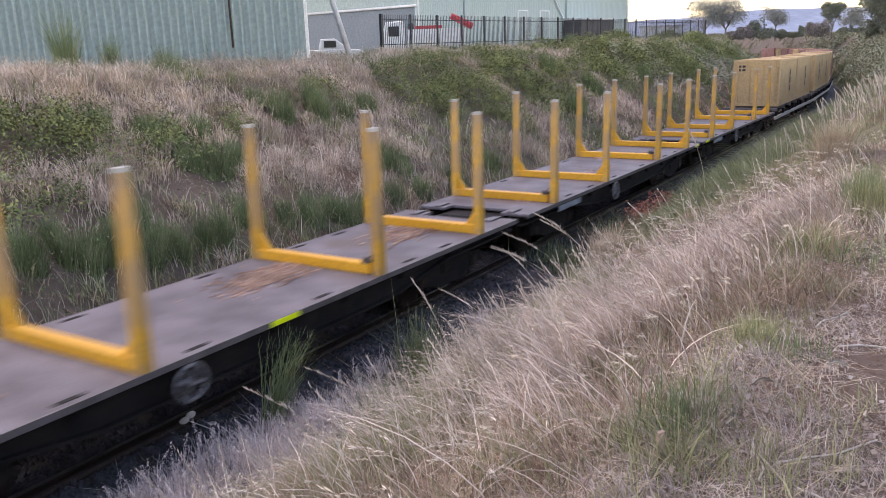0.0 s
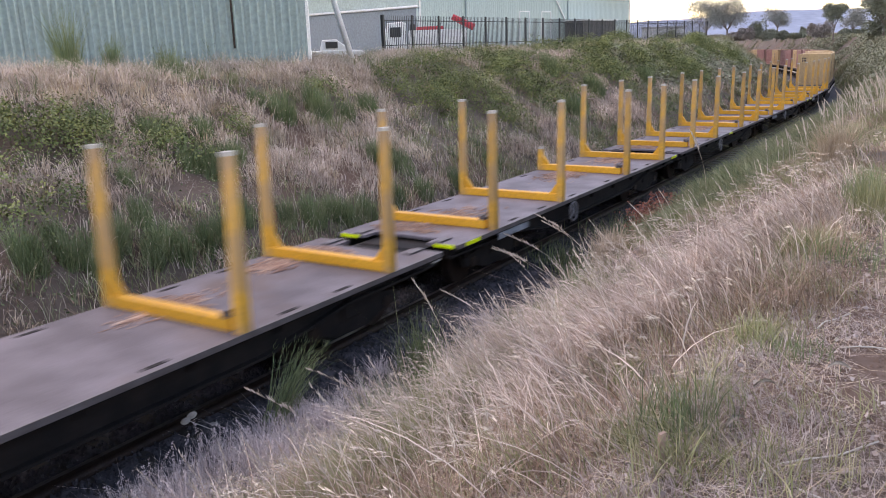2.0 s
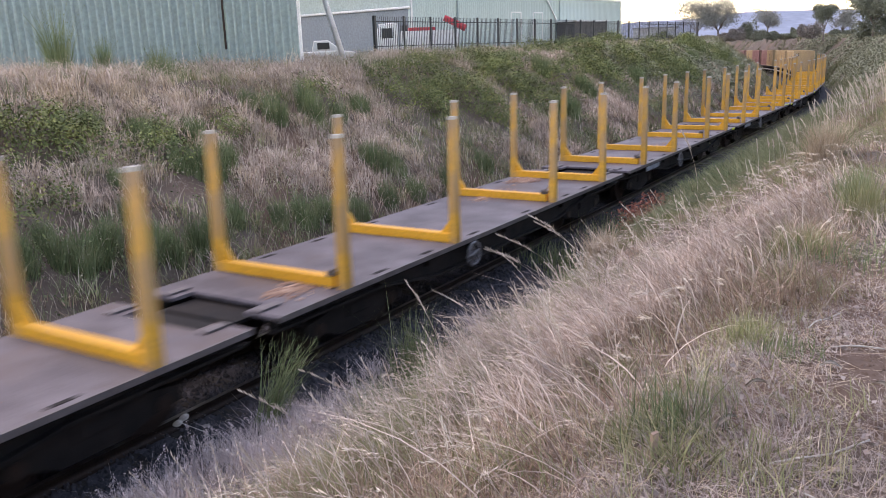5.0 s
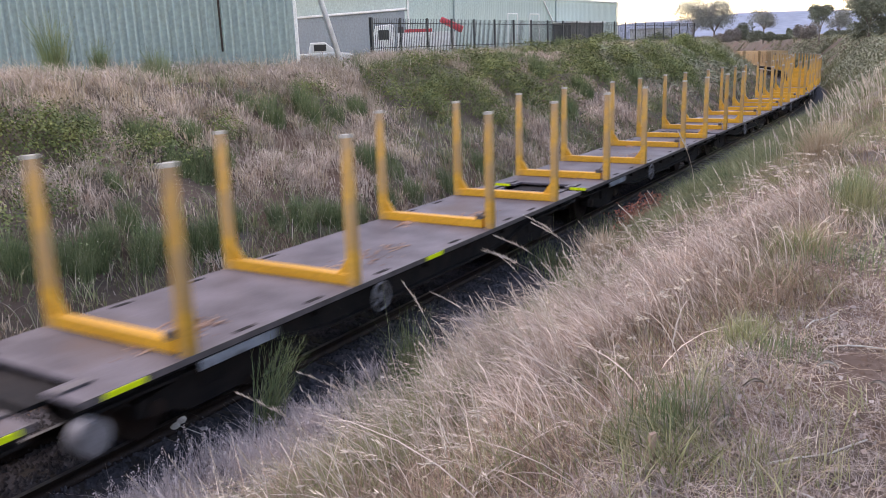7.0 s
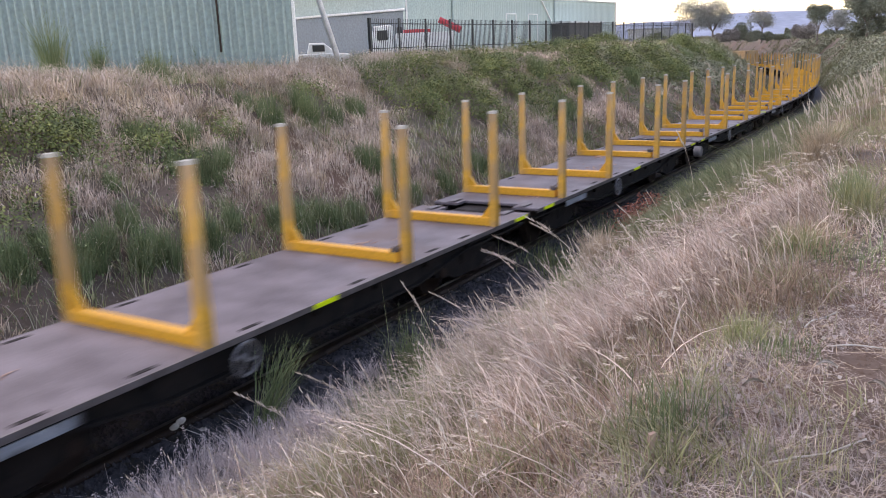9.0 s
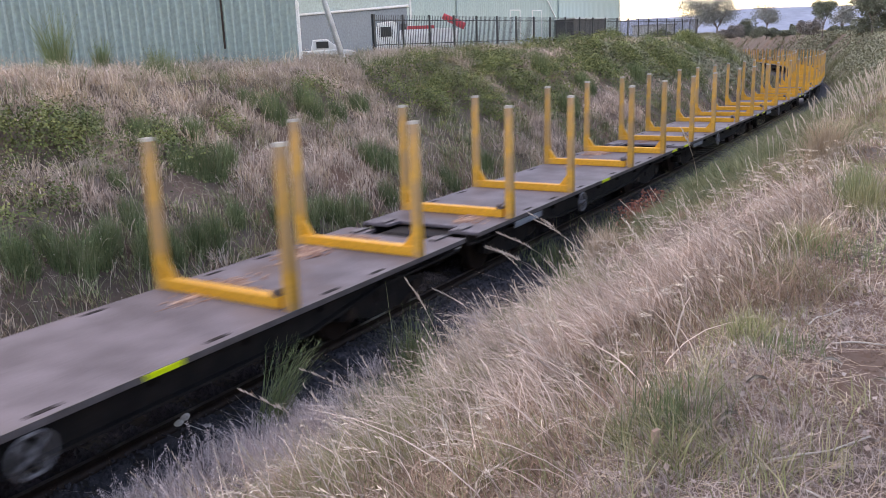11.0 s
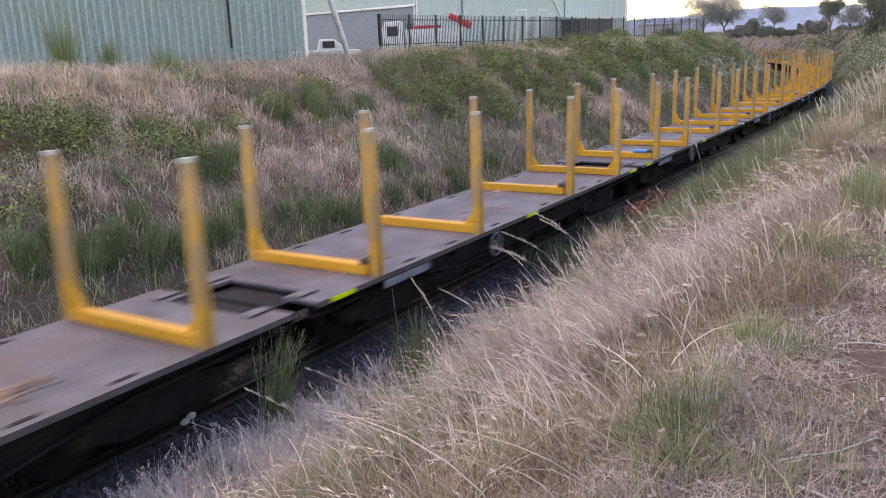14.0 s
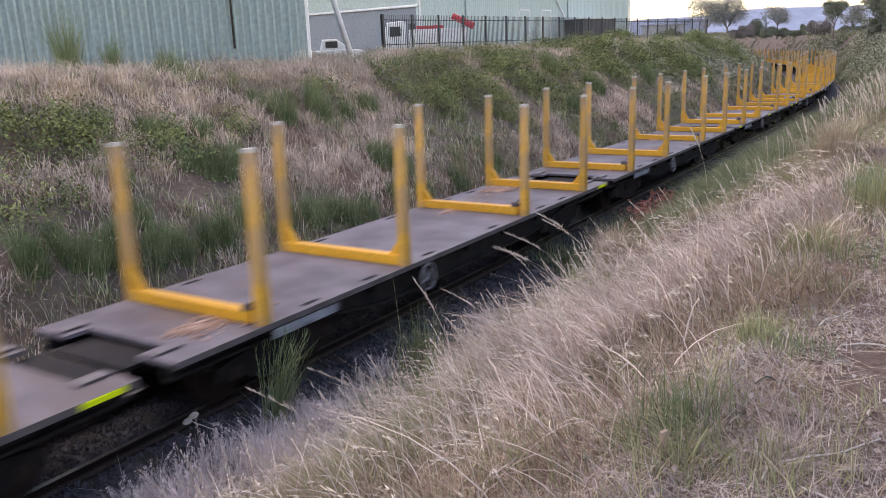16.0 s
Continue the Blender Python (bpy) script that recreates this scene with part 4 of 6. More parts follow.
def motions():
    """The train runs away from the camera at an even speed, along the line."""
    for thing, i, dx, lift in TRAIN:
        rows = []
        for k in range(33):
            t = k * 0.5
            m = on_line(START + SPEED * t + LAG.get(t, 0.0) + i * PITCH + MID, lift)
            rows.append((t, m @ Matrix.Translation((dx, 0, 0))))
        walk(thing, rows)
    # the draught bends the rush along the line, and lets it stand up again
    x, y = place(*RUSH_AT)
    z = float(level(*RUSH_AT))
    rows = []
    for t, lean in ((0.0, 8), (0.4, 12), (0.8, 22), (1.6, 24), (2.6, 22), (4.0, 24), (5.2, 16), (6.4, 10), (7.0, 9), (9.0, 14), (10.2, 20), (11.5, 22), (12.3, 8), (13.0, 2), (14.0, 0), (15.0, -4), (16.0, 1)):
        axis = Vector((math.cos(TH), math.sin(TH), 0))
        rows.append((t, Matrix.Translation((float(x), float(y), z)) @ Matrix.Rotation(-radians(lean), 4, axis)))
    walk(RUSH, rows)


# ---- grass and weeds on both banks ----
def roots(s0, s1, n0, n1, count, keep=None, spread=0.09, per=26):
    """Roots in tussocks: arrays of s, n and the outward lean of each blade."""
    k = max(1, count // per)
    cs, cn = RNG.uniform(s0, s1, k), RNG.uniform(n0, n1, k)
    if keep is not None:
        ok = RNG.random(k) < keep(cs, cn)
        cs, cn = cs[ok], cn[ok]
    size = RNG.gamma(2.2, 0.5, len(cs))
    i = np.repeat(np.arange(len(cs)), np.maximum(3, (per * size * 0.9)).astype(int))
    ds, dn = RNG.normal(0, spread, len(i)), RNG.normal(0, spread, len(i))
    return cs[i] + ds, cn[i] + dn, np.c_[ds, dn] / spread, i


def tussocks(name, label, material, jobs, category="grass"):
    """jobs: rows of s0, s1, n0, n1, count, height, width, keep, lean, droop, spread."""
    out = []
    for s0, s1, n0, n1, count, h, w, keep, lean, droop, spread in jobs:
        s, n, o, i = roots(s0, s1, n0, n1, count, keep, spread)
        if not len(s):
            continue
        if n0 > 0:
            ok = bank_d(s, n) > (1.15 if material == 'mauve' else 2.03)
            if h > 0.38:
                ok &= ~((s > 13) & (s < 18.5) & (n < 3.0))
            if material == 'litter':
                ok &= scrape(s, n) > 1.0
            s, n, i = s[ok], n[ok], i[ok]
        x, y = place(s, n)
        z = level(s, n) - 0.02
        tall = RNG.uniform(0.45, 1.3, i.max() + 1)[i]
        low = np.where(s < 8, np.clip((n - 4.8) / 2.2, 0, 1) * 0.38, np.where(n > 0, np.clip((n - 3.2) / 1.5, 0, 1) * 0.45, 0.0))
        m = i.max() + 1
        blow, turn = RNG.uniform(0, 1, m) ** 1.4 * (0.85 if s0 < 40 and n0 > 0 else 0.45), RNG.normal(2.6, 1.1, m)
        b = blades(np.c_[x, y, z], h * tall * (1 - low), w, lean, np.c_[np.cos(turn) * blow, np.sin(turn) * blow][i], droop)
        out.append(b)
    ob = new(name, bag(*joined(out), name, material))
    return tagged(ob, label, category, kind="stuff")


def patch(lo, hi, seed, scale=0.5, extra=None):
    def keep(s, n):
        x, y = place(s, n)
        k = np.clip((wobble(x * scale, y * scale, seed) - lo) / (hi - lo), 0, 1)
        return k if extra is None else k * extra(s, n)
    return keep


def tall_zone(s, n):
    """1 where the right bank bears long grass, 0 on the trodden top beside the camera."""
    edge = 7.3 + 0.2 * np.sin(s * 1.7) - np.clip(s - 3.4, 0, 1) * 0.25 + np.clip(s - 4.5, 0, 3) * 0.9
    return np.clip((edge - n) / 0.5, 0, 1)


def scrape(s, n):
    """Below 1 on the scraped bare earth beside the camera."""
    return np.minimum(np.hypot((s - 4.32) / 0.27, (n - 7.88) / 0.14), np.hypot((s - 3.95) / 0.13, (n - 7.82) / 0.08)) + 0.14 * np.sin(n * 19 + s * 13)


def short_zone(s, n):
    return 1 - tall_zone(s, n) * 0.85


def arcs(root, az, height, reach, width, droop=0.35, seg=3):
    """Arrays for tapered blades that rise and arch over towards az."""
    n = len(root)
    t = np.linspace(0, 1, seg + 1)
    d = np.c_[np.cos(az), np.sin(az)]
    dr = droop * RNG.uniform(0.3, 1.5, n)
    hor = np.asarray(reach)[:, None] * t[None] ** 1.5
    z = np.asarray(height)[:, None] * (t[None] * 1.12 - 0.12 * t[None] ** 2 - dr[:, None] * t[None] ** 3)
    mid = root[:, None] + np.concatenate([d[:, None] * hor[..., None], z[..., None]], 2)
    f = az + np.pi / 2 + RNG.normal(0, 0.7, n)
    side = np.c_[np.cos(f), np.sin(f), RNG.normal(0, 0.3, n)] * (width * RNG.uniform(0.6, 1.4, n) / 2)[:, None]
    w = (1 - 0.82 * t ** 1.6)[None, :, None]
    v = np.stack([mid - side[:, None] * w, mid + side[:, None] * w], 2).reshape(-1, 3)
    k = (np.arange(n)[:, None] * (2 * seg + 2) + np.arange(seg)[None] * 2).ravel()
    return v, np.c_[k, k + 1, k + 3, k + 2], NONE


def fountains(s, n, size, height, per, width, wind=0.35, droop=0.4, seg=3, toward=2.6):
    """Arching tussocks, one on each root: dense in the middle, falling outwards."""
    k = np.maximum(8, per * RNG.uniform(0.6, 1.4, len(s))).astype(int)
    i = np.repeat(np.arange(len(s)), k)
    r = size[i] * 0.42 * np.sqrt(RNG.random(len(i)))
    a = RNG.uniform(0, 2 * np.pi, len(i))
    ss, nn = s[i] + r * np.cos(a), n[i] + r * np.sin(a)
    x, y = place(ss, nn)
    cx, cy = place(s[i], n[i])
    out = np.arctan2(y - cy, x - cx) + RNG.normal(0, 0.5, len(i))
    vx, vy = np.cos(out) + wind * math.cos(toward), np.sin(out) + wind * math.sin(toward)
    h = height[i] * RNG.uniform(0.5, 1.12, len(i))
    reach = h * RNG.uniform(0.15, 0.95, len(i)) * np.clip(np.hypot(vx, vy), 0.3, 1.4)
    return arcs(np.c_[x, y, level(ss, nn) - 0.03], np.arctan2(vy, vx), h, reach, width, droop, seg)


# where things grow on the far bank: along the line, out from it, size
BROOMS = ((14.2, -12.78, 0.56, 1.9), (15.9, -13.2, 0.38, 1.1), (19.8, -13.2, 0.44, 0.95), (16.5, -11.41, 0.75, 1.0), (100.7, -13.2, 0.75, 0.8), (21.9, -13.2, 1.0, 1.1), (183.8, -13.2, 0.62, 0.95), (16.8, -7.43, 0.7, 0.8), (18.2, -7.51, 0.5, 1.1), (18.2, -7.2, 0.5, 0.9), (12.4, -7.44, 0.7, 0.6), (13.2, -6.14, 0.6, 0.85), (12.9, -6.21, 0.5, 0.7), (13.9, -6.36, 0.4, 0.6), (12.6, -6.5, 0.5, 0.6), (10.8, -4.23, 0.35, 0.85), (11.3, -4.23, 0.35, 0.8), (9.9, -4.37, 0.4, 0.8), (9.6, -4.29, 0.4, 0.7), (8.4, -4.39, 0.4, 0.8), (8.1, -4.6, 0.4, 0.65), (7.5, -4.63, 0.4, 0.6), (14.1, -4.25, 0.6, 0.7), (14.8, -4.21, 0.5, 0.65), (15.8, -3.99, 0.5, 0.6), (10.0, -5.06, 0.4, 0.6), (9.2, -4.72, 0.4, 0.7), (20.4, -4.08, 0.6, 0.6), (18.5, -4.05, 0.5, 0.6), (22.9, -4.25, 0.6, 0.6), (33.1, -5.51, 0.9, 0.9), (37.7, -6.52, 1.0, 0.9), (46.2, -6.69, 1.0, 1.0), (56.1, -6.96, 1.0, 1.0), (36.2, -8.22, 0.9, 0.9), (18.1, -5.19, 0.7, 0.7), (18.7, -4.9, 0.7, 0.6), (49.5, -12.52, 1.0, 0.9), (65.4, -7.75, 1.2, 1.0), (7.4, -4.81, 0.4, 0.7), (8.1, -4.95, 0.35, 0.6), (8.8, -4.48, 0.4, 0.8), (10.2, -4.16, 0.35, 0.7), (12.3, -4.64, 0.35, 0.6), (13.4, -4.41, 0.4, 0.6), (15.1, -3.95, 0.5, 0.65), (17.2, -4.07, 0.5, 0.6), (16.5, -8.11, 0.5, 0.5), (20.6, -7.38, 0.6, 0.7), (19.1, -7.07, 0.5, 0.7), (11.5, -7.98, 0.5, 0.5), (10.6, -6.17, 0.3, 0.4), (13.0, -7.4, 0.5, 0.5), (13.9, -7.42, 0.5, 0.5))
BRAMBLES = ((10.0, -7.77, 2.16, 1.22, 0.74), (9.3, -7.53, 1.62, 1.08, 0.68), (10.5, -7.42, 1.22, 0.81, 0.61), (8.2, -5.76, 1.35, 0.81, 0.61), (12.9, -6.77, 1.22, 0.81, 0.68), (12.6, -7.52, 0.8, 0.5, 0.4), (15.0, -7.53, 0.9, 0.5, 0.35), (19.6, -8.34, 1.0, 0.6, 0.4), (23.9, -8.53, 1.8, 0.9, 0.6), (23.9, -7.39, 2.2, 1.2, 0.7), (28.1, -8.7, 2.6, 1.3, 0.75), (27.0, -6.86, 2.6, 1.4, 0.8), (32.5, -8.2, 3.0, 1.4, 0.8), (26.6, -5.73, 1.8, 1.0, 0.6), (32.5, -6.82, 2.4, 1.3, 0.7), (42.4, -11.01, 2.8, 1.2, 0.7), (43.9, -8.9, 3.4, 1.5, 0.9), (70.0, -15.66, 4.0, 1.6, 0.9), (48.5, -7.78, 3.4, 1.6, 0.9), (56.5, -7.82, 4.5, 1.8, 1.0), (104.3, -16.24, 5.0, 1.8, 1.0), (37.3, -7.55, 2.6, 1.3, 0.8), (71.0, -8.75, 5.0, 1.8, 1.0), (42.2, -7.6, 2.6, 1.2, 0.8), (76.9, -7.19, 5.0, 1.6, 1.0), (26.6, -7.6, 2.4, 1.2, 0.7), (32.7, -9.41, 2.6, 1.2, 0.7), (55.7, -6.47, 3.5, 1.4, 0.9))
PALE_SPOTS = ((12.3, -8.47, 1.1), (12.2, -8.92, 0.9), (12.8, -8.18, 0.8), (9.6, -6.17, 0.9), (11.5, -6.38, 0.8), (11.6, -7.08, 0.7), (15.4, -7.21, 0.9), (15.8, -7.9, 0.7), (21.2, -9.33, 1.3), (153.2, -74.7, 1.2), (16.9, -5.31, 1.1), (15.9, -4.91, 0.8), (18.8, -5.86, 0.9), (11.9, -11.19, 1.2), (29.0, -11.73, 1.2), (19.2, -6.42, 0.8), (18.5, -9.15, 0.9), (14.1, -5.66, 0.7), (15.4, -5.75, 0.7), (16.8, -4.7, 0.9), (25.3, -4.61, 0.9), (28.4, -4.71, 1.0), (39.2, -5.04, 1.2), (35.5, -4.59, 1.0), (8.5, -5.28, 0.5), (8.6, -6.3, 0.6), (14.3, -8.67, 0.9), (17.0, -9.44, 0.8), (19.9, -4.71, 0.9))
BARE_SPOTS = ((7.7, -5.2, 0.55), (12.3, -5.88, 0.5), (11.9, -5.69, 0.4), (7.8, -4.86, 0.4), (16.3, -4.98, 0.3))


def near_any(s, n, spots, soft=1.0):
    """1 in the middle of the spots, falling to 0 at their edge."""
    k = np.zeros(np.shape(s))
    for p in spots:
        k = np.maximum(k, np.clip(1.6 - 1.2 * np.hypot((s - p[0]) / (p[2] * 1.25), (n - p[1]) / p[2]) / soft, 0, 1))
    return k


def in_bramble(s, n):
    k = np.zeros(np.shape(s))
    for p in BRAMBLES:
        k = np.maximum(k, np.clip(3.2 - 4 * np.hypot((s - p[0]) / p[2], (n - p[1]) / p[3]), 0, 1))
    return k


def far_bank():
    """The left bank: arching straw tussocks with dark gaps, green weeds at its foot, broom and brambles."""
    kinds = {"pink": [], "brown": [], "green": [], "rush": [], "litter": [], "straw": []}
    for s0, s1, n0, n1, k, w, per, seg in ((2, 33, -14.5, -2.55, 4300, 0.0155, 28, 3), (33, 60, -16, -2.55, 2300, 0.021, 28, 2), (60, 92, -18, -2.55, 1500, 0.032, 28, 2)):
        s, n = RNG.uniform(s0, s1, k), RNG.uniform(n0, n1, k)
        x, y = place(s, n)
        pale = near_any(s, n, PALE_SPOTS)
        bare = near_any(s, n, BARE_SPOTS)
        foot = np.clip((n + 5.4) / 1.4, 0, 1)
        bush = np.maximum(in_bramble(s, n), near_any(s, n, BROOMS, 0.8) * 0.9)
        lump = wobble(x * 1.0, y * 1.0, 3.0) + 0.5 * wobble(x * 2.3, y * 2.3, 8.0)
        u = RNG.random(k)
        straw = u < np.clip(0.27 + lump * 0.75 + pale * 0.75 - foot * 0.4 - bush * 0.9 - bare, 0.02, 1)
        rest = ~straw & (bare < 0.3) & (bush < 0.6)
        dice = RNG.random(k)
        brown = rest & (dice < 0.28)
        weed = rest & (dice > 0.40) & (dice < 0.72 + foot * 0.28)
        big = 1.0 if s0 < 30 else (1.35 if s0 < 50 else 1.8)

        def add(name, ok, size, h, per_k, wk=1.0, **kw):
            m = int(ok.sum())
            if m:
                kinds[name].append(fountains(s[ok], n[ok], RNG.uniform(0.6, 1.4, m) * size * big, RNG.uniform(0.5, 1.4, m) * h * (0.8 + 0.2 * big), per * per_k, w * wk, seg=seg, **kw))
        add("pink", straw & (dice < 0.7), 0.8, 0.56, 1.9, 1.0, droop=0.75, wind=0.4)
        add("straw", straw & (dice >= 0.7), 0.7, 0.54, 1.5, 1.0, droop=0.7)
        add("brown", brown, 0.5, 0.3, 0.5, 1.2, droop=0.6)
        mix = RNG.random(k)
        add("rush", weed & (mix < 0.5), 0.45, 0.5, 0.8, 1.0, droop=0.2, wind=0.2)
        add("green", weed & (mix > 0.35), 0.5, 0.46, 0.75, 1.0, droop=0.4)
        add("litter", bare > 0.25, 0.5, 0.1, 1.6, 0.9, droop=0.9)
    # leafy weeds between the tussocks
    k = 56000
    s, n = RNG.uniform(3, 48, k), RNG.uniform(-12.5, -2.5, k)
    x, y = place(s, n)
    ok = RNG.random(k) < np.clip(0.2 - 0.6 * wobble(x * 1.0, y * 1.0, 3.0) + np.clip((n + 6) / 2.5, 0, 0.5) - near_any(s, n, PALE_SPOTS) * 0.6, 0, 1)
    s, n, x, y = s[ok], n[ok], x[ok], y[ok]
    v, q = leaves(np.c_[x, y, level(s, n) + RNG.uniform(0.03, 0.34, len(s))], np.where(s < 30, 0.055, 0.085), 0.9)
    tagged(new("leafy_weeds", bag(v, q, NONE, "leafy_weeds", "broom")), "low leafy green weeds between the dry tussocks", "weeds", kind="stuff")
    names = {"pink": ("bleached_straw", "pinkish bleached straw in arching tussocks on the bank", "grass"), "straw": ("straw_tussocks", "dry straw tussocks on the far bank", "grass"), "brown": ("brown_thatch", "low brown dead grass on the far bank", "grass"), "green": ("yellowing_grass", "green and yellowing grass along the foot of the bank", "grass"),
             "rush": ("rushes", "dark green rushy weeds along the foot of the bank", "weeds"), "litter": ("matted_litter", "matted pale dead grass on bare earth", "grass")}
    for key, lists in kinds.items():
        name, label, cat = names[key]
        tagged(new(name, bag(*joined(lists), name, key)), label, cat, kind="stuff")
    # long loose stems over the mounds, and pale flowering stems at the foot
    k = 5200
    s, n = RNG.uniform(2, 34, k), RNG.uniform(-12.5, -2.6, k)
    ok = (in_bramble(s, n) < 0.4) & (near_any(s, n, BARE_SPOTS) < 0.3)
    s, n = s[ok], n[ok]
    x, y = place(s, n)
    h = RNG.uniform(0.45, 0.95, len(s))
    st = arcs(np.c_[x, y, level(s, n)], RNG.uniform(0, 6.28, len(s)), h, h * RNG.uniform(0.1, 0.9, len(s)), 0.009, 0.4, 4)
    tagged(new("loose_stems", bag(*st, "loose_stems", "pale")), "loose pale grass stems over the far bank", "grass", kind="stuff")
    for s, n, r, h in BROOMS:
        broom(s, n, r, h)
    for i, (s, n, rs, rn, h) in enumerate(BRAMBLES):
        bramble(i, s, n, rs, rn, h)


def broom(s, n, r, h):
    """An upright shrub of thin green switches with small leaves along them."""
    far = 1.0 if s < 30 else 1.7
    k = int(500 * (0.4 + r))
    a, q = RNG.uniform(0, 6.283, k), np.sqrt(RNG.random(k)) * r * 0.5
    ss, nn = s + q * np.cos(a), n + q * np.sin(a)
    x, y = place(ss, nn)
    cx, cy = place(s, n)
    az = np.arctan2(y - cy, x - cx) + RNG.normal(0, 0.5, k)
    crown = 1.15 * h * (1 - 0.45 * (q / (r * 0.5)) ** 2) * RNG.uniform(0.5, 1.12, k)
    root = np.c_[x, y, level(ss, nn) - 0.03]
    reach = crown * RNG.uniform(0.02, 0.42, k)
    bits = [arcs(root, az, crown, reach, 0.010 * far, 0.08, 3)]
    m = int(k * 0.5)
    j = RNG.integers(0, k, m)
    t = RNG.uniform(0.25, 1.0, m)
    c = root[j] + np.c_[np.c_[np.cos(az[j]), np.sin(az[j])] * (reach[j] * t ** 1.5)[:, None], crown[j] * t * (1 - 0.08 * t)] + RNG.normal(0, 0.03, (m, 3))
    v, f = leaves(c, np.full(m, 0.045 * far))
    bits.append((v, f, NONE))
    tagged(new("broom_shrub", bag(*joined(bits), "broom_shrub", "broom")), "upright green broom shrub on the far bank", "shrub", "broom shrubs")


def faced(c, nrm, size):
    """Arrays for folded leaves at c that face nrm."""
    nrm = nrm / np.linalg.norm(nrm, axis=1)[:, None]
    e = np.cross(nrm, RNG.normal(0, 1, nrm.shape))
    e /= np.linalg.norm(e, axis=1)[:, None]
    f = np.cross(nrm, e)
    z = size[:, None]
    v = np.stack([c - e * z * 0.5, c + f * z * 0.33 - nrm * z * 0.1, c + e * z * 0.5 - nrm * z * 0.12, c - f * z * 0.33 - nrm * z * 0.1], 1).reshape(-1, 3)
    return v, np.arange(len(c))[:, None] * 4 + np.array([[0, 1, 2, 3]])


def bramble(i, s, n, rs, rn, h):
    """A thicket of leafy lumps: leaves lie on the lumps and face outwards."""
    far = 1.0 if s < 30 else (1.2 if s < 42 else 1.5)
    lumps = max(10, int(rs * rn * (11 if s < 42 else 9)))
    ra, th = np.sqrt(RNG.random(lumps)), RNG.uniform(0, 6.283, lumps)
    edge = 0.8 + 0.25 * np.sin(th * 3 + i)
    ls, ln = s + ra * edge * rs * np.cos(th), n + ra * edge * rn * np.sin(th)
    lx, ly = place(ls, ln)
    lr = RNG.uniform(0.26, 0.62, lumps) * far ** 0.6
    lz = level(ls, ln) + h * np.sqrt(np.clip(1 - ra ** 2, 0.02, 1)) * RNG.uniform(0.25, 1.35, lumps) - lr * 0.35
    per = 125
    j = np.repeat(np.arange(lumps), per)
    d = RNG.normal(0, 1, (len(j), 3))
    d[:, 2] = np.abs(d[:, 2]) * 0.9 - 0.25
    d /= np.linalg.norm(d, axis=1)[:, None]
    c = np.c_[lx, ly, lz][j] + d * (lr[j] * RNG.uniform(0.72, 1.1, len(j)))[:, None] * np.array([1.15, 1.15, 0.85])
    v, q = faced(c, d + np.array([0, 0, 0.7]) + RNG.normal(0, 0.4, d.shape), 0.066 * far * RNG.uniform(0.6, 1.35, len(j)))
    # a few arching canes stand out of it
    k = int(6 + rs * rn * 3)
    cs, cn = s + RNG.normal(0, rs * 0.5, k), n + RNG.normal(0, rn * 0.5, k)
    x, y = place(cs, cn)
    hh = h * RNG.uniform(0.9, 1.5, k)
    cane = arcs(np.c_[x, y, level(cs, cn)], RNG.uniform(0, 6.28, k), hh, hh * RNG.uniform(0.4, 1.0, k), 0.012 * far, 0.5, 5)
    tagged(new("bramble_thicket", bag(*joined([(v, q, NONE), cane]), "bramble_thicket", "bramble")), "leafy green bramble thicket on the far bank", "bush", "bramble thickets")


def sweep(x, y):
    """Which way the long grass leans beside the camera."""
    return 2.75 + 0.75 * wobble(x * 0.55, y * 0.55, 4.0)


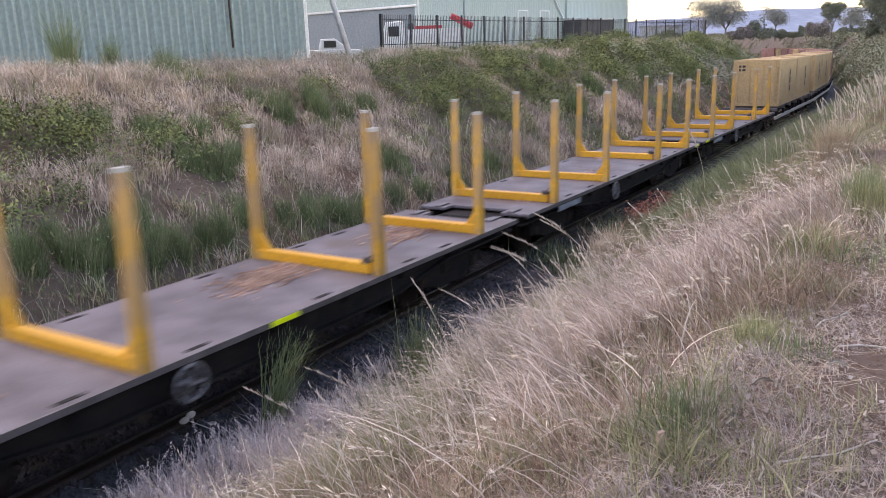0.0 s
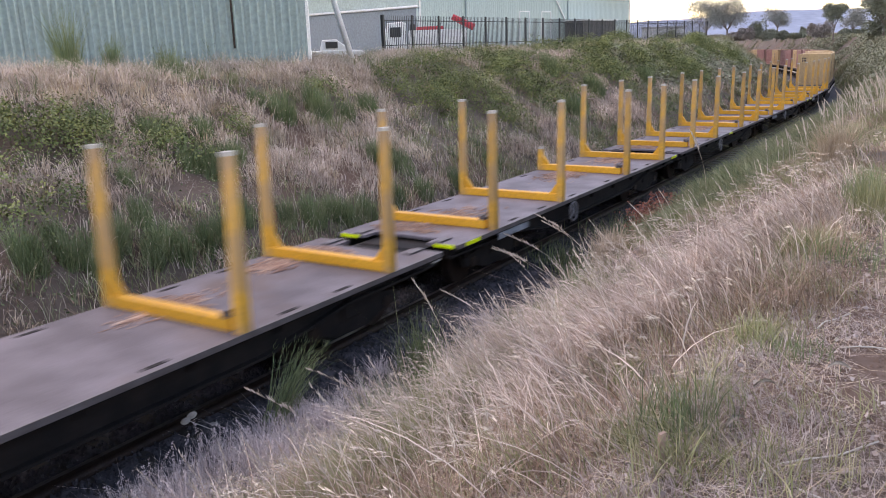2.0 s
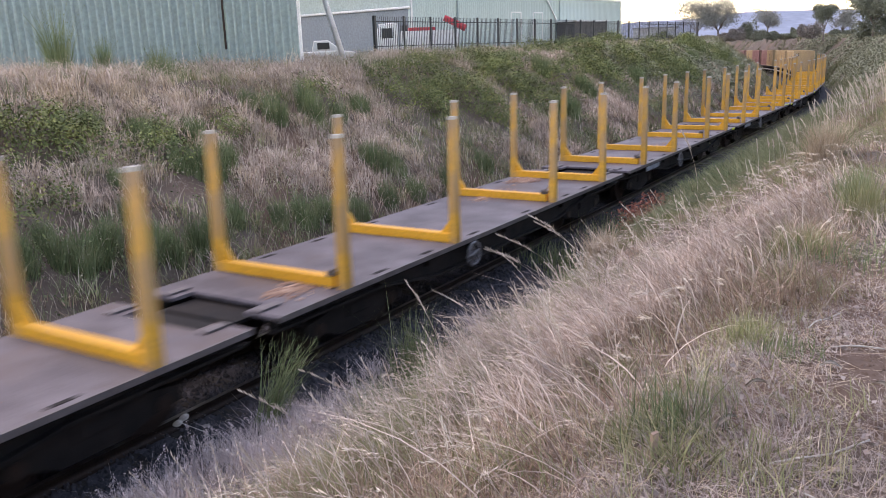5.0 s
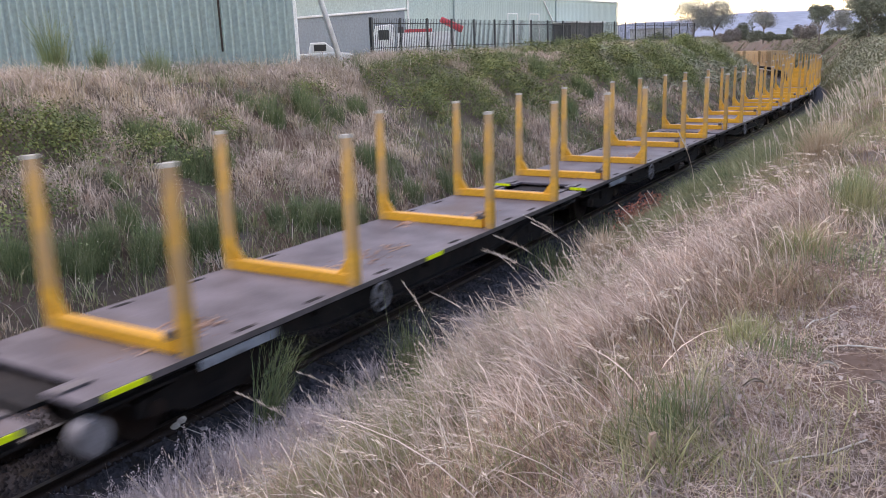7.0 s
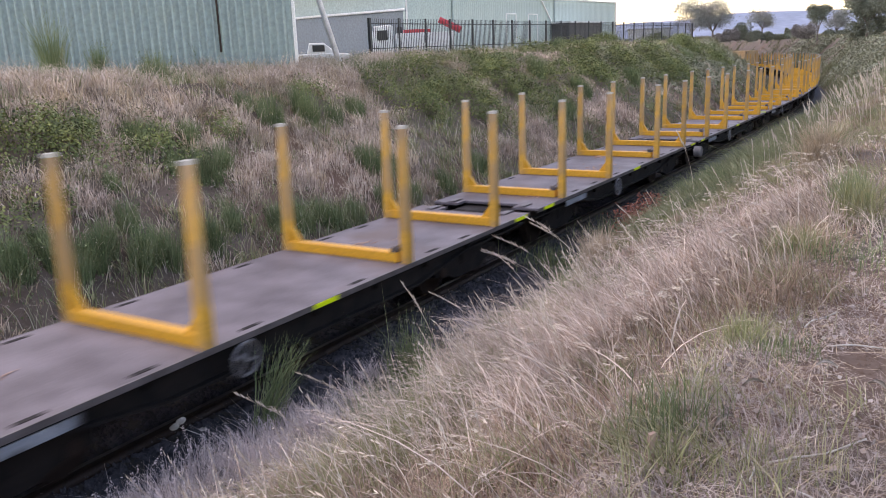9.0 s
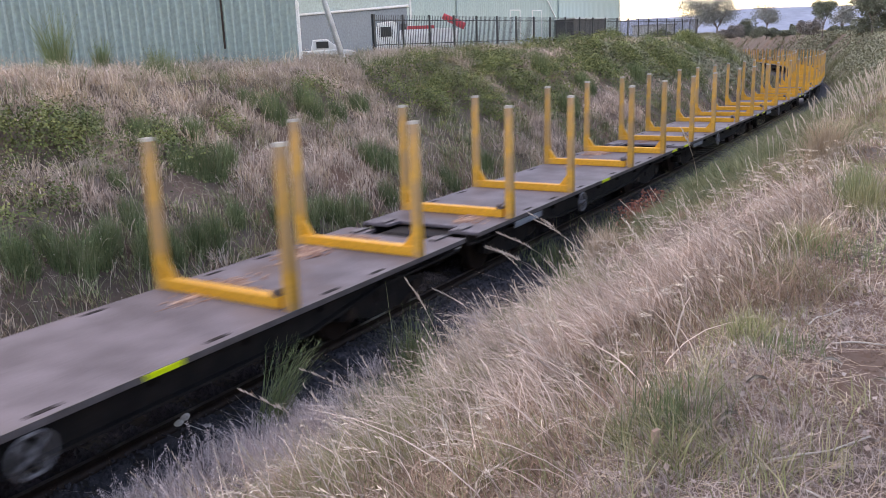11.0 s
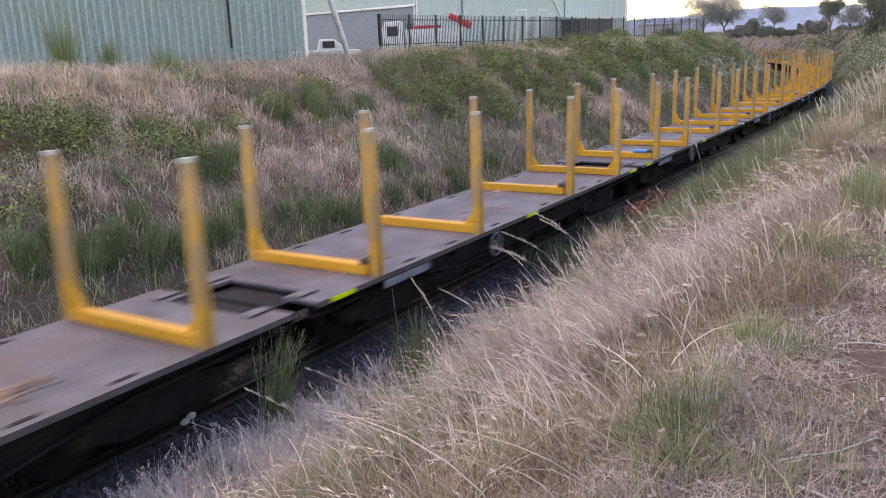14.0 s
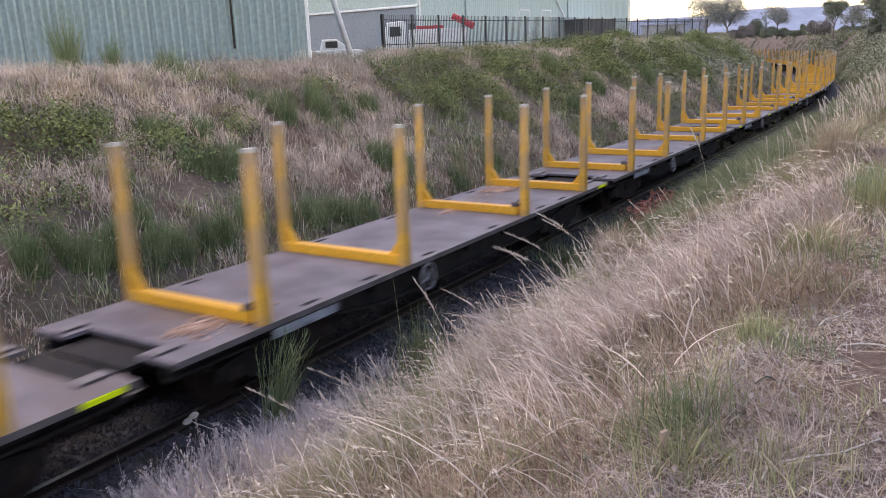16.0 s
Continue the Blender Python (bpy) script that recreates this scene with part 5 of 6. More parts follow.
def near_bank():
    """Long bleached stems swept towards the line over the grass beside the camera, many with seed along their tips."""
    st, seeds = [], []
    for s0, s1, n0, n1, k, h0, h1, w in ((1.6, 6, 3.0, 7.2, 2300, 0.28, 0.75, 0.0072), (6, 10, 2.8, 7.4, 2200, 0.28, 0.7, 0.0085), (10, 14, 3.4, 8.2, 600, 0.22, 0.45, 0.010), (15, 34, 5.6, 9.0, 600, 0.3, 0.6, 0.013)):
        s, n = RNG.uniform(s0, s1, k), RNG.uniform(n0, n1, k)
        x, y = place(s, n)
        ok = (RNG.random(k) < tall_zone(s, n)) & (RNG.random(k) < 0.55 + 0.5 * wobble(x * 1.3, y * 1.3, 2.0)) & (bank_d(s, n) > 2.2) & ~((s > 12) & (n < 3.6))
        s, n, x, y = s[ok], n[ok], x[ok], y[ok]
        k = len(s)
        h = RNG.uniform(h0, h1, k)
        az = sweep(x, y) + RNG.normal(0, 0.85, k)
        reach = h * RNG.uniform(0.2, 1.3, k)
        rise = h * RNG.uniform(0.55, 0.95, k)
        root = np.c_[x, y, level(s, n)]
        st.append(arcs(root, az, rise, reach, w, 0.45, 5))
        # seed along the last quarter of some
        j = np.repeat(np.nonzero(RNG.random(k) < 0.4)[0], 14)
        t = RNG.uniform(0.78, 1.0, len(j))
        d = np.c_[np.cos(az[j]), np.sin(az[j])]
        c = root[j] + np.c_[d * (reach[j] * t ** 1.5)[:, None], rise[j] * (t * 1.12 - 0.12 * t ** 2 - 0.42 * t ** 3)]
        tip = c + np.c_[d * RNG.uniform(0.02, 0.045, (len(j), 1)), RNG.uniform(-0.02, 0.012, len(j))] * (w / 0.006) ** 0.5
        sd = np.cross(tip - c, RNG.normal(0, 1, (len(j), 3)))
        sd = sd / np.linalg.norm(sd, axis=1)[:, None] * 0.36 * w
        m = (c + tip) / 2
        seeds.append((np.stack([c, m + sd, tip, m - sd], 1).reshape(-1, 3), np.arange(len(j))[:, None] * 4 + np.array([[0, 1, 2, 3]]), NONE))
    tagged(new("swept_stems", bag(*joined(st), "swept_stems", "pink")), "long bleached grass stems swept towards the line", "grass", kind="stuff")
    tagged(new("stem_seed", bag(*joined(seeds), "stem_seed", "pale")), "pale seed along the tips of the grass stems", "grass", kind="stuff")


def grasses():
    tall = lambda s, n: tall_zone(s, n)
    low = lambda s, n: np.clip((n - 3.0 - np.clip((s - 12) / 10, 0, 1) * 1.2) / 1.2, 0.05, 1)
    edge = lambda s, n: tall_zone(s, n) * np.clip((n - 2.3) / 1.6, 0.12, 1)
    tussocks("dry_grass", "long dry straw-coloured grass on the railway bank", "pink", [
        (1.5, 9, 2.2, 7.9, 52000, 0.44, 0.0062, patch(-0.2, 0.3, 1, 1.3, edge), 0.75, 0.8, 0.11),
        (-10, 1.5, 3.5, 11, 16000, 0.4, 0.007, None, 0.6, 0.6, 0.25),
        (9, 14, 3.0, 8.6, 24000, 0.27, 0.0075, patch(-0.1, 0.35, 1, 1.0, low), 0.75, 0.8, 0.14),
        (14, 45, 5.8, 9, 8000, 0.34, 0.011, patch(0.05, 0.4, 1, 0.8), 0.6, 0.6, 0.18),
        (45, 120, 5.2, 12, 20000, 0.55, 0.03, patch(-0.3, 0.5, 1, 0.4), 0.38, 0.5, 0.3)])
    tussocks("brown_grass", "rusty brown dry grass on the railway bank", "brown", [
        (1.5, 9, 2.2, 7.6, 40000, 0.38, 0.0058, patch(-0.5, 0.1, 12, 0.8, tall), 0.6, 0.6, 0.10),
        (9, 24, 2.1, 8.6, 15000, 0.28, 0.009, patch(-0.6, 0.1, 12, 0.8), 0.6, 0.6, 0.14),
        (24, 50, 2.1, 8.6, 6000, 0.3, 0.012, patch(-0.5, 0.2, 12, 0.6), 0.6, 0.6, 0.16)])
    tussocks("green_grass", "green and yellowing grass growing among the straw", "green", [
        (1.5, 10, 2.2, 5.2, 40000, 0.36, 0.0055, patch(-0.4, 0.2, 25, 1.2), 0.45, 0.5, 0.12),
        (1.5, 9, 4.0, 8.4, 20000, 0.3, 0.0055, patch(0.0, 0.4, 21, 1.1), 0.5, 0.5, 0.09),
        (9, 20, 2.1, 8.6, 34000, 0.29, 0.008, patch(-0.45, 0.1, 21, 0.9), 0.5, 0.5, 0.14),
        (16, 60, 2.1, 8.0, 32000, 0.36, 0.014, patch(-0.5, 0.1, 21, 0.5), 0.45, 0.4, 0.14)])
    tussocks("trackside_weeds", "dark green weeds on the slope above the ballast", "rush", [
        (14, 20, 2.4, 5.2, 16000, 0.34, 0.010, patch(-0.6, 0.0, 33, 0.7), 0.5, 0.45, 0.2),
        (18, 34, 2.1, 5.2, 24000, 0.58, 0.013, patch(-0.7, 0.0, 33, 0.7), 0.45, 0.45, 0.2),
        (30, 48, 2.1, 7.0, 20000, 0.55, 0.015, patch(-0.6, 0.05, 33, 0.5), 0.45, 0.45, 0.2),
        (46, 110, 2.0, 6.5, 10000, 0.75, 0.034, patch(-0.5, 0.1, 33, 0.3), 0.4, 0.4, 0.3)], "weeds")
    tussocks("dead_weeds", "grey-mauve dead weeds along the ballast edge", "mauve", [
        (3.2, 7, 1.5, 2.9, 10000, 0.34, 0.006, None, 0.45, 0.5, 0.09),
        (6, 12, 1.7, 2.9, 8000, 0.3, 0.006, None, 0.35, 0.4, 0.09),
        (3, 8, 2.0, 3.1, 7000, 0.4, 0.006, None, 0.35, 0.4, 0.10),
        (12, 26, 1.95, 2.7, 5000, 0.3, 0.008, patch(-0.3, 0.3, 51, 0.9), 0.35, 0.4, 0.10)], "weeds")
    tussocks("field_grass", "pale dry grass of the far field", "field", [
        (60, 130, 9, 30, 16000, 0.5, 0.07, None, 0.5, 0.5, 0.5),
        (130, 330, 8, 90, 12000, 0.6, 0.28, None, 0.5, 0.5, 1.0)])
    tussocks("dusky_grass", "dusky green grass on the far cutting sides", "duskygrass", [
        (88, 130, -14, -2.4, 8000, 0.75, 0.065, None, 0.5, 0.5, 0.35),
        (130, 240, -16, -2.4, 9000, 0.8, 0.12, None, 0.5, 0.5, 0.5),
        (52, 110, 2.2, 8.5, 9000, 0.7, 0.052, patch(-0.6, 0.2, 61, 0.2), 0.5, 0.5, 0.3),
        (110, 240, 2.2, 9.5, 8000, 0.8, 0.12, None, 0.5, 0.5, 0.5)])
    tussocks("short_grass", "short flattened dry grass on the trodden top of the bank", "litter", [
        (1.5, 9.5, 6.3, 9.2, 76000, 0.12, 0.0046, patch(-1.1, -0.3, 41, 1.2, short_zone), 1.2, 0.9, 0.2),
        (1.5, 9.5, 6.3, 9.2, 30000, 0.24, 0.003, patch(-0.2, 0.4, 43, 1.2, short_zone), 1.1, 0.9, 0.10)])
    # straw lying on the ground
    k = 8000
    s, n = RNG.uniform(1.8, 9, k), RNG.uniform(5.6, 9.0, k)
    ok = scrape(s, n) > 1.0
    s, n = s[ok], n[ok]
    k = len(s)
    x, y = place(s, n)
    z = level(s, n) + RNG.uniform(0.005, 0.04, k)
    a, l = RNG.uniform(0, 6.28, k), RNG.uniform(0.04, 0.24, k)
    d = np.c_[np.cos(a) * l, np.sin(a) * l, RNG.normal(0, 0.02, k)]
    w = np.c_[-np.sin(a), np.cos(a), np.zeros(k)] * 0.0014
    p = np.c_[x, y, z]
    v = np.stack([p - w, p + w, p + d + w, p + d - w], 1).reshape(-1, 3)
    tagged(new("fallen_straw", bag(v, np.arange(k)[:, None] * 4 + np.array([[0, 1, 2, 3]]), NONE, "fallen_straw", "straw")), "dead straw stalks lying on bare earth", "straw", kind="stuff")
    k = 900
    s, n = RNG.uniform(3.6, 4.8, k), RNG.uniform(7.55, 8.15, k)
    x, y = place(s, n)
    r = RNG.gamma(2.0, 0.004, k)[:, None, None]
    tent = np.array([(1, 0, -0.2), (0, 1, -0.2), (-1, 0, -0.2), (0, -1, -0.2), (0.1, 0.1, 0.7)])[None] * RNG.uniform(0.6, 1.4, (k, 5, 1))
    v = (np.c_[x, y, level(s, n) + 0.002][:, None] + tent * r).reshape(-1, 3)
    f = (np.arange(k)[:, None, None] * 5 + np.array([(0, 1, 4), (1, 2, 4), (2, 3, 4), (3, 0, 4)])[None]).reshape(-1, 3)
    tagged(new("earth_crumbs", bag(v, np.zeros((0, 4), int), f, "earth_crumbs", "soil")), "crumbs of scraped red-brown earth", "earth", kind="stuff")
    k = 3400
    s, n = RNG.uniform(1.8, 7.5, k), RNG.uniform(6.2, 9.0, k)
    ok = scrape(s, n) > 1.0
    s, n, k = s[ok], n[ok], int(ok.sum())
    x, y = place(s, n)
    v, q = leaves(np.c_[x, y, level(s, n) + RNG.uniform(0.004, 0.03, k)], np.full(k, 0.034), 1.4)
    tagged(new("leaf_litter", bag(v, q, NONE, "leaf_litter", "litter")), "dry grey leaf litter on bare earth", "leaf litter", kind="stuff")


def far_straw(s, n):
    return np.clip(near_any(s, n, PALE_SPOTS) + 0.12 - in_bramble(s, n), 0, 1)


def fluff():
    """Small dry seed tufts on the tips of the far bank's straw."""
    out = []
    for s0, s1, n0, n1, k, lo, hi, size, keep in ((2, 32, -13, -2.5, 40000, 0.3, 0.55, 0.028, far_straw), (32, 80, -13, -3.0, 16000, 0.3, 0.6, 0.05, far_straw)):
        s, n = RNG.uniform(s0, s1, k), RNG.uniform(n0, n1, k)
        ok = RNG.random(k) < keep(s, n)
        s, n = s[ok], n[ok]
        x, y = place(s, n)
        v, q = leaves(np.c_[x, y, level(s, n) + RNG.uniform(lo, hi, len(s))], np.full(len(s), size), 0.2)
        out.append((v, q, NONE))
    tagged(new("grass_seed", bag(*joined(out), "grass_seed", "pale")), "fluffy pale seed of dry grass", "grass", kind="stuff")


def head_stalk(bm_list, s, n, h, lean, big=1.0):
    """One tall stalk with a drooping seed head: arrays."""
    x, y = place(s, n)
    z = float(level(s, n))
    base = np.array([x, y, z])
    a = lean[0] + RNG.normal(0, 0.25)
    d = np.array([math.cos(a), math.sin(a)]) * lean[1]
    pts = [base + np.array([*(d * h * t * t), h * t * (1 - 0.25 * t * lean[1])]) for t in np.linspace(0, 1, 7)]
    v, q = [], []
    for i, c in enumerate(pts):
        w = 0.0028 * (1 - 0.5 * i / 6) * big
        v += [c + (-w, 0, 0), c + (w * 0.5, w * 0.87, 0), c + (w * 0.5, -w * 0.87, 0)]
    for i in range(6):
        for j in range(3):
            q.append((i * 3 + j, i * 3 + (j + 1) % 3, i * 3 + 3 + (j + 1) % 3, i * 3 + 3 + j))
    bm_list.append((np.array(v), q, NONE))
    # spikelets along the top
    m = int(44 * big)
    t = RNG.uniform(0.74, 1.06, m)
    c = np.array([base + np.array([*(d * h * k * k), h * k * (1 - 0.25 * k * lean[1])]) for k in t])
    out = RNG.normal(0, 0.007 * big, (m, 3)) * np.clip(1.25 - t, 0.1, 0.5)[:, None] * 3
    tip = c + out + np.array([*(d * 0.03), 0.026]) * big
    sd = np.cross(tip - c, RNG.normal(0, 1, (m, 3)))
    sd = sd / np.linalg.norm(sd, axis=1)[:, None] * 0.0023 * big
    md = (c + tip) / 2
    v = np.stack([c, md + sd, tip, md - sd], 1).reshape(-1, 3)
    bm_list.append((v, np.arange(m)[:, None] * 4 + np.array([[0, 1, 2, 3]]), NONE))


def seed_heads():
    out = []
    for _ in range(240):
        s, n = RNG.uniform(2.4, 10.5), RNG.uniform(2.5, 6.6)
        head_stalk(out, s, n, RNG.uniform(0.4, 0.8), (2.6, RNG.uniform(0.1, 0.55)))
    for _ in range(210):
        s, n = RNG.uniform(15, 36), RNG.uniform(5.4, 8.4)
        head_stalk(out, s, n, RNG.uniform(0.45, 0.85), (2.4, RNG.uniform(0.05, 0.4)), 1.6)
    for s, n, h, big, bow in ((7.6, 3.4, 1.35, 3.0, 0.3), (12.2, 2.8, 1.15, 3.4, 0.9), (12.9, 2.7, 1.2, 3.6, 1.0), (13.4, 2.9, 1.1, 3.4, 0.8), (11.8, 2.9, 1.1, 3.0, 0.9), (12.5, 3.2, 1.2, 3.0, 0.7), (6.1, 2.95, 1.15, 3.0, 0.9), (6.6, 3.2, 1.0, 2.6, 0.8), (18.5, 3.6, 1.5, 4.2, 0.25), (5.2, 2.9, 0.9, 2.2, 0.5), (4.7, 2.8, 0.85, 2.0, 0.6), (9.6, 3.0, 1.0, 2.6, 0.8), (10.4, 3.3, 1.0, 2.4, 0.6)):
        head_stalk(out, s, n, h, (2.7, bow), big * 0.62)
    tagged(new("seed_heads", bag(*joined(out), "seed_heads", "pale")), "tall grass stalks with nodding pale seed heads", "grass", kind="stuff")


def clump(name, label, category, material, s, n, r, h, count, width, lean=0.35, droop=0.3):
    """A single dense plant of blades, its own thing."""
    ds, dn = RNG.normal(0, r * 0.45, count), RNG.normal(0, r * 0.45, count)
    x, y = place(s + ds * 0.5, n + dn * 0.5)
    z = level(s + ds * 0.5, n + dn * 0.5) - 0.03
    b = blades(np.c_[x, y, z], np.full(count, h), width, lean, (0, 0), droop)
    return tagged(new(name, bag(*b, name, material)), label, category)


def single_plants():
    for s, n, r, h, c, w in ((7.0, 2.75, 0.34, 0.95, 620, 0.008), (7.5, 3.0, 0.3, 0.8, 420, 0.007), (9.9, 2.85, 0.35, 0.62, 700, 0.007), (12.6, 2.75, 0.4, 0.55, 500, 0.008), (21.0, 2.6, 0.7, 0.8, 800, 0.011), (23.5, 2.7, 0.7, 0.75, 800, 0.012), (12.3, 6.9, 0.4, 0.5, 520, 0.007), (8.3, 7.5, 0.35, 0.42, 460, 0.006), (13.4, 6.6, 0.5, 0.55, 520, 0.008)):
        clump("rush_clump", "green rush clump on the bank beside the line", "plant", "broom", s, n, r, h, c, w, 0.22, 0.3)
    for s, n, r, h, c, w in ((4.5, 7.25, 0.4, 0.2, 360, 0.004), (6.5, 7.2, 0.6, 0.3, 500, 0.004), (7.7, 7.6, 0.4, 0.5, 420, 0.005), (3.3, 6.95, 0.35, 0.2, 300, 0.0035)):
        clump("green_tuft", "fresh green grass tuft on the trodden bank", "plant", "green", s, n, r, h, c, w, 0.5, 0.4)
    for s, n, r, h, c, w in ((12.0, 6.8, 0.45, 0.75, 900, 0.006), (10.4, 2.75, 0.4, 0.62, 900, 0.006), (13.2, 3.2, 0.5, 0.7, 1100, 0.007)):
        clump("straw_tussock", "dense pale straw tussock on the bank", "plant", "straw", s, n, r, h, c, w, 0.45, 0.6)
    # dry spiky weeds along the ballast
    spots = [(RNG.uniform(3.9, 6.4), RNG.uniform(1.4, 2.45), RNG.uniform(0.22, 0.5)) for _ in range(150)] + [(RNG.uniform(6.5, 9.8), RNG.uniform(1.5, 2.4), RNG.uniform(0.18, 0.42)) for _ in range(70)] + [(5.45, 1.42, 0.72), (5.2, 1.45, 0.5), (5.0, 1.5, 0.55)]
    for s, n, h in spots:
        x, y = place(s, n)
        z = float(level(s, n))
        k = int(34 + 80 * h)
        t = RNG.uniform(0.2, 1, k)
        lx, ly = RNG.normal(0.0, 0.22, 2) * h
        c = np.c_[x + lx * t * t + RNG.normal(0, 0.010, k), y + ly * t * t + RNG.normal(0, 0.010, k), z + h * t]
        v, q = leaves(c, np.full(k, 0.019))
        st = arcs(np.array([[x, y, z - 0.03]] * 5) + RNG.normal(0, 0.03, (5, 3)) * (1, 1, 0), RNG.uniform(0, 6.28, 5), (h + 0.03) * RNG.uniform(0.4, 1.0, 5), h * RNG.uniform(0.05, 0.5, 5), 0.008, 0.1, 4)
        tagged(new("seed_spike", bag(*joined([(v, q, NONE), st]), "seed_spike", "mauve")), "dry spiky grey weed beside the ballast", "plant", "dry weed spikes")
    # two round leaves on a thin stalk
    x, y = (float(q) for q in place(5.9, 1.52))
    x, z = x - 0.55, float(level(5.9, 1.52))
    bm = bmesh.new()
    for a, b in (((0.55, 0.0, -0.02), (0.28, 0.0, 0.27)), ((0.28, 0.0, 0.27), (0.0, 0.0, 0.40))):
        tube(bm, a, b, 0.005, 0.004, 6)
    for cx, cz in ((-0.03, 0.39), (0.05, 0.46)):
        vs = [bm.verts.new((cx + 0.055 * math.cos(a) * (1.2 if math.cos(a) > 0 else 1), -0.004 + 0.01 * math.sin(2 * a), cz + 0.042 * math.sin(a) + 0.02 * math.cos(a))) for a in np.linspace(0, 6.283, 13)[:-1]]
        bm.faces.new(vs)
    ob = new("round_leaf_weed", done(bm, "round_leaf_weed", "cap"))
    ob.location = (x, y, z)
    tagged(ob, "pale weed stalk with two round papery leaves", "plant")
    # rusty dock beside the line
    for s, n in ((17.6, 2.45), (18.3, 2.5), (17.2, 2.65), (18.9, 2.6)):
        x, y = place(s, n)
        z = float(level(s, n))
        k = 420
        c = np.c_[x + RNG.normal(0, 0.2, k), y + RNG.normal(0, 0.2, k), z + RNG.uniform(0.1, 0.8, k)]
        v, q = leaves(c, np.full(k, 0.075))
        bl = blades(np.c_[x + RNG.normal(0, 0.1, 30), y + RNG.normal(0, 0.1, 30), np.full(30, z - 0.03)], np.full(30, 0.85), 0.012, 0.2)
        tagged(new("dock_plant", bag(*joined([(v, q, NONE), bl]), "dock_plant", "rust")), "rust-red seeding dock plant beside the track", "plant")
    # fresh tufts among the straw beside the camera
    for x0, y0, z0, r, h, k in ((-0.46, 10.4, -0.30, 0.16, 1.05, 460), (2.29, 16.2, -0.46, 0.35, 0.75, 520), (1.02, 3.3, 2.43, 0.10, 0.34, 320), (1.78, 4.0, 2.50, 0.09, 0.17, 200), (2.92, 5.75, 2.51, 0.22, 0.26, 320), (4.04, 18.6, -0.62, 0.45, 0.9, 620)):
        p = np.c_[x0 + RNG.normal(0, r, k), y0 + RNG.normal(0, r, k), np.full(k, z0 - 0.03)]
        tagged(new("grass_tuft", bag(*blades(p, np.full(k, h) * RNG.uniform(0.5, 1.15, k), 0.0025 + 0.0005 * y0, 0.3, (0, 0), 0.3), "grass_tuft", "broom")), "fresh green grass tuft among dry straw", "grass", "green grass tufts")
    # grey-green scrub on the far cutting sides
    for side, s0, s1, n0, n1, many in ((1, 52, 150, 3.2, 8.6, 30), (-1, 46, 100, -9.5, -6.0, 22)):
        for i in range(many):
            s, n = s0 + (s1 - s0) * (i + RNG.random()) / many, RNG.uniform(n0, n1)
            r, h, k = RNG.uniform(1.6, 3.4) * (1 + s / 160), RNG.uniform(0.5, 0.9), 1700
            ra, th = np.sqrt(RNG.random(k)), RNG.uniform(0, 6.283, k)
            ds, dn = ra * r * np.cos(th), ra * r * 0.6 * np.sin(th)
            x, y = place(s + ds, n + dn)
            z = level(s + ds, n + dn) + h * np.sqrt(1 - ra ** 2 * 0.97) * RNG.random(k) ** 0.4 * (0.65 + 0.5 * wobble(x * 1.6, y * 1.6, i))
            v, q = faced(np.c_[x, y, z], np.array([0, 0, 1.0]) + RNG.normal(0, 0.38, (k, 3)), np.full(k, 0.14 + 0.0008 * s) * RNG.uniform(0.6, 1.3, k))
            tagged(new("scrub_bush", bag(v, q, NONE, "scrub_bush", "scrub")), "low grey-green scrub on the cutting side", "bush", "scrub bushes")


def swaying_rush():
    """A tall feathery rush at the ballast's edge, rooted at its origin."""
    k = 120
    a = RNG.uniform(0, 6.283, k)
    r = np.abs(RNG.normal(0, 0.09, k))
    root = np.c_[np.cos(a) * r, np.sin(a) * r, np.full(k, -0.02)]
    h = RNG.uniform(0.55, 1.3, k)
    az = RNG.normal(math.pi / 2 + TH, 0.5, k)
    bits = [arcs(root, az, h, h * RNG.uniform(0.1, 0.6, k), 0.009, 0.16, 5)]
    j = RNG.integers(0, k, 900)
    t = RNG.uniform(0.45, 1, 900)
    d = np.c_[np.cos(az[j]), np.sin(az[j])]
    c = root[j] + np.c_[d * (h[j] * 0.33 * t ** 1.5)[:, None], h[j] * t * (1.06 - 0.16 * t * t)]
    up = arcs(c, az[j] + RNG.normal(0, 0.6, 900), np.full(900, 0.10), np.full(900, 0.05), 0.005, 0.1, 1)
    ob = new("tall_rush", bag(*joined(bits + [up]), "tall_rush", "broom"))
    return tagged(ob, "tall feathery green rush swaying at the ballast's edge", "plant")


RUSH = swaying_rush()
RUSH_AT = (6.5, 1.52)


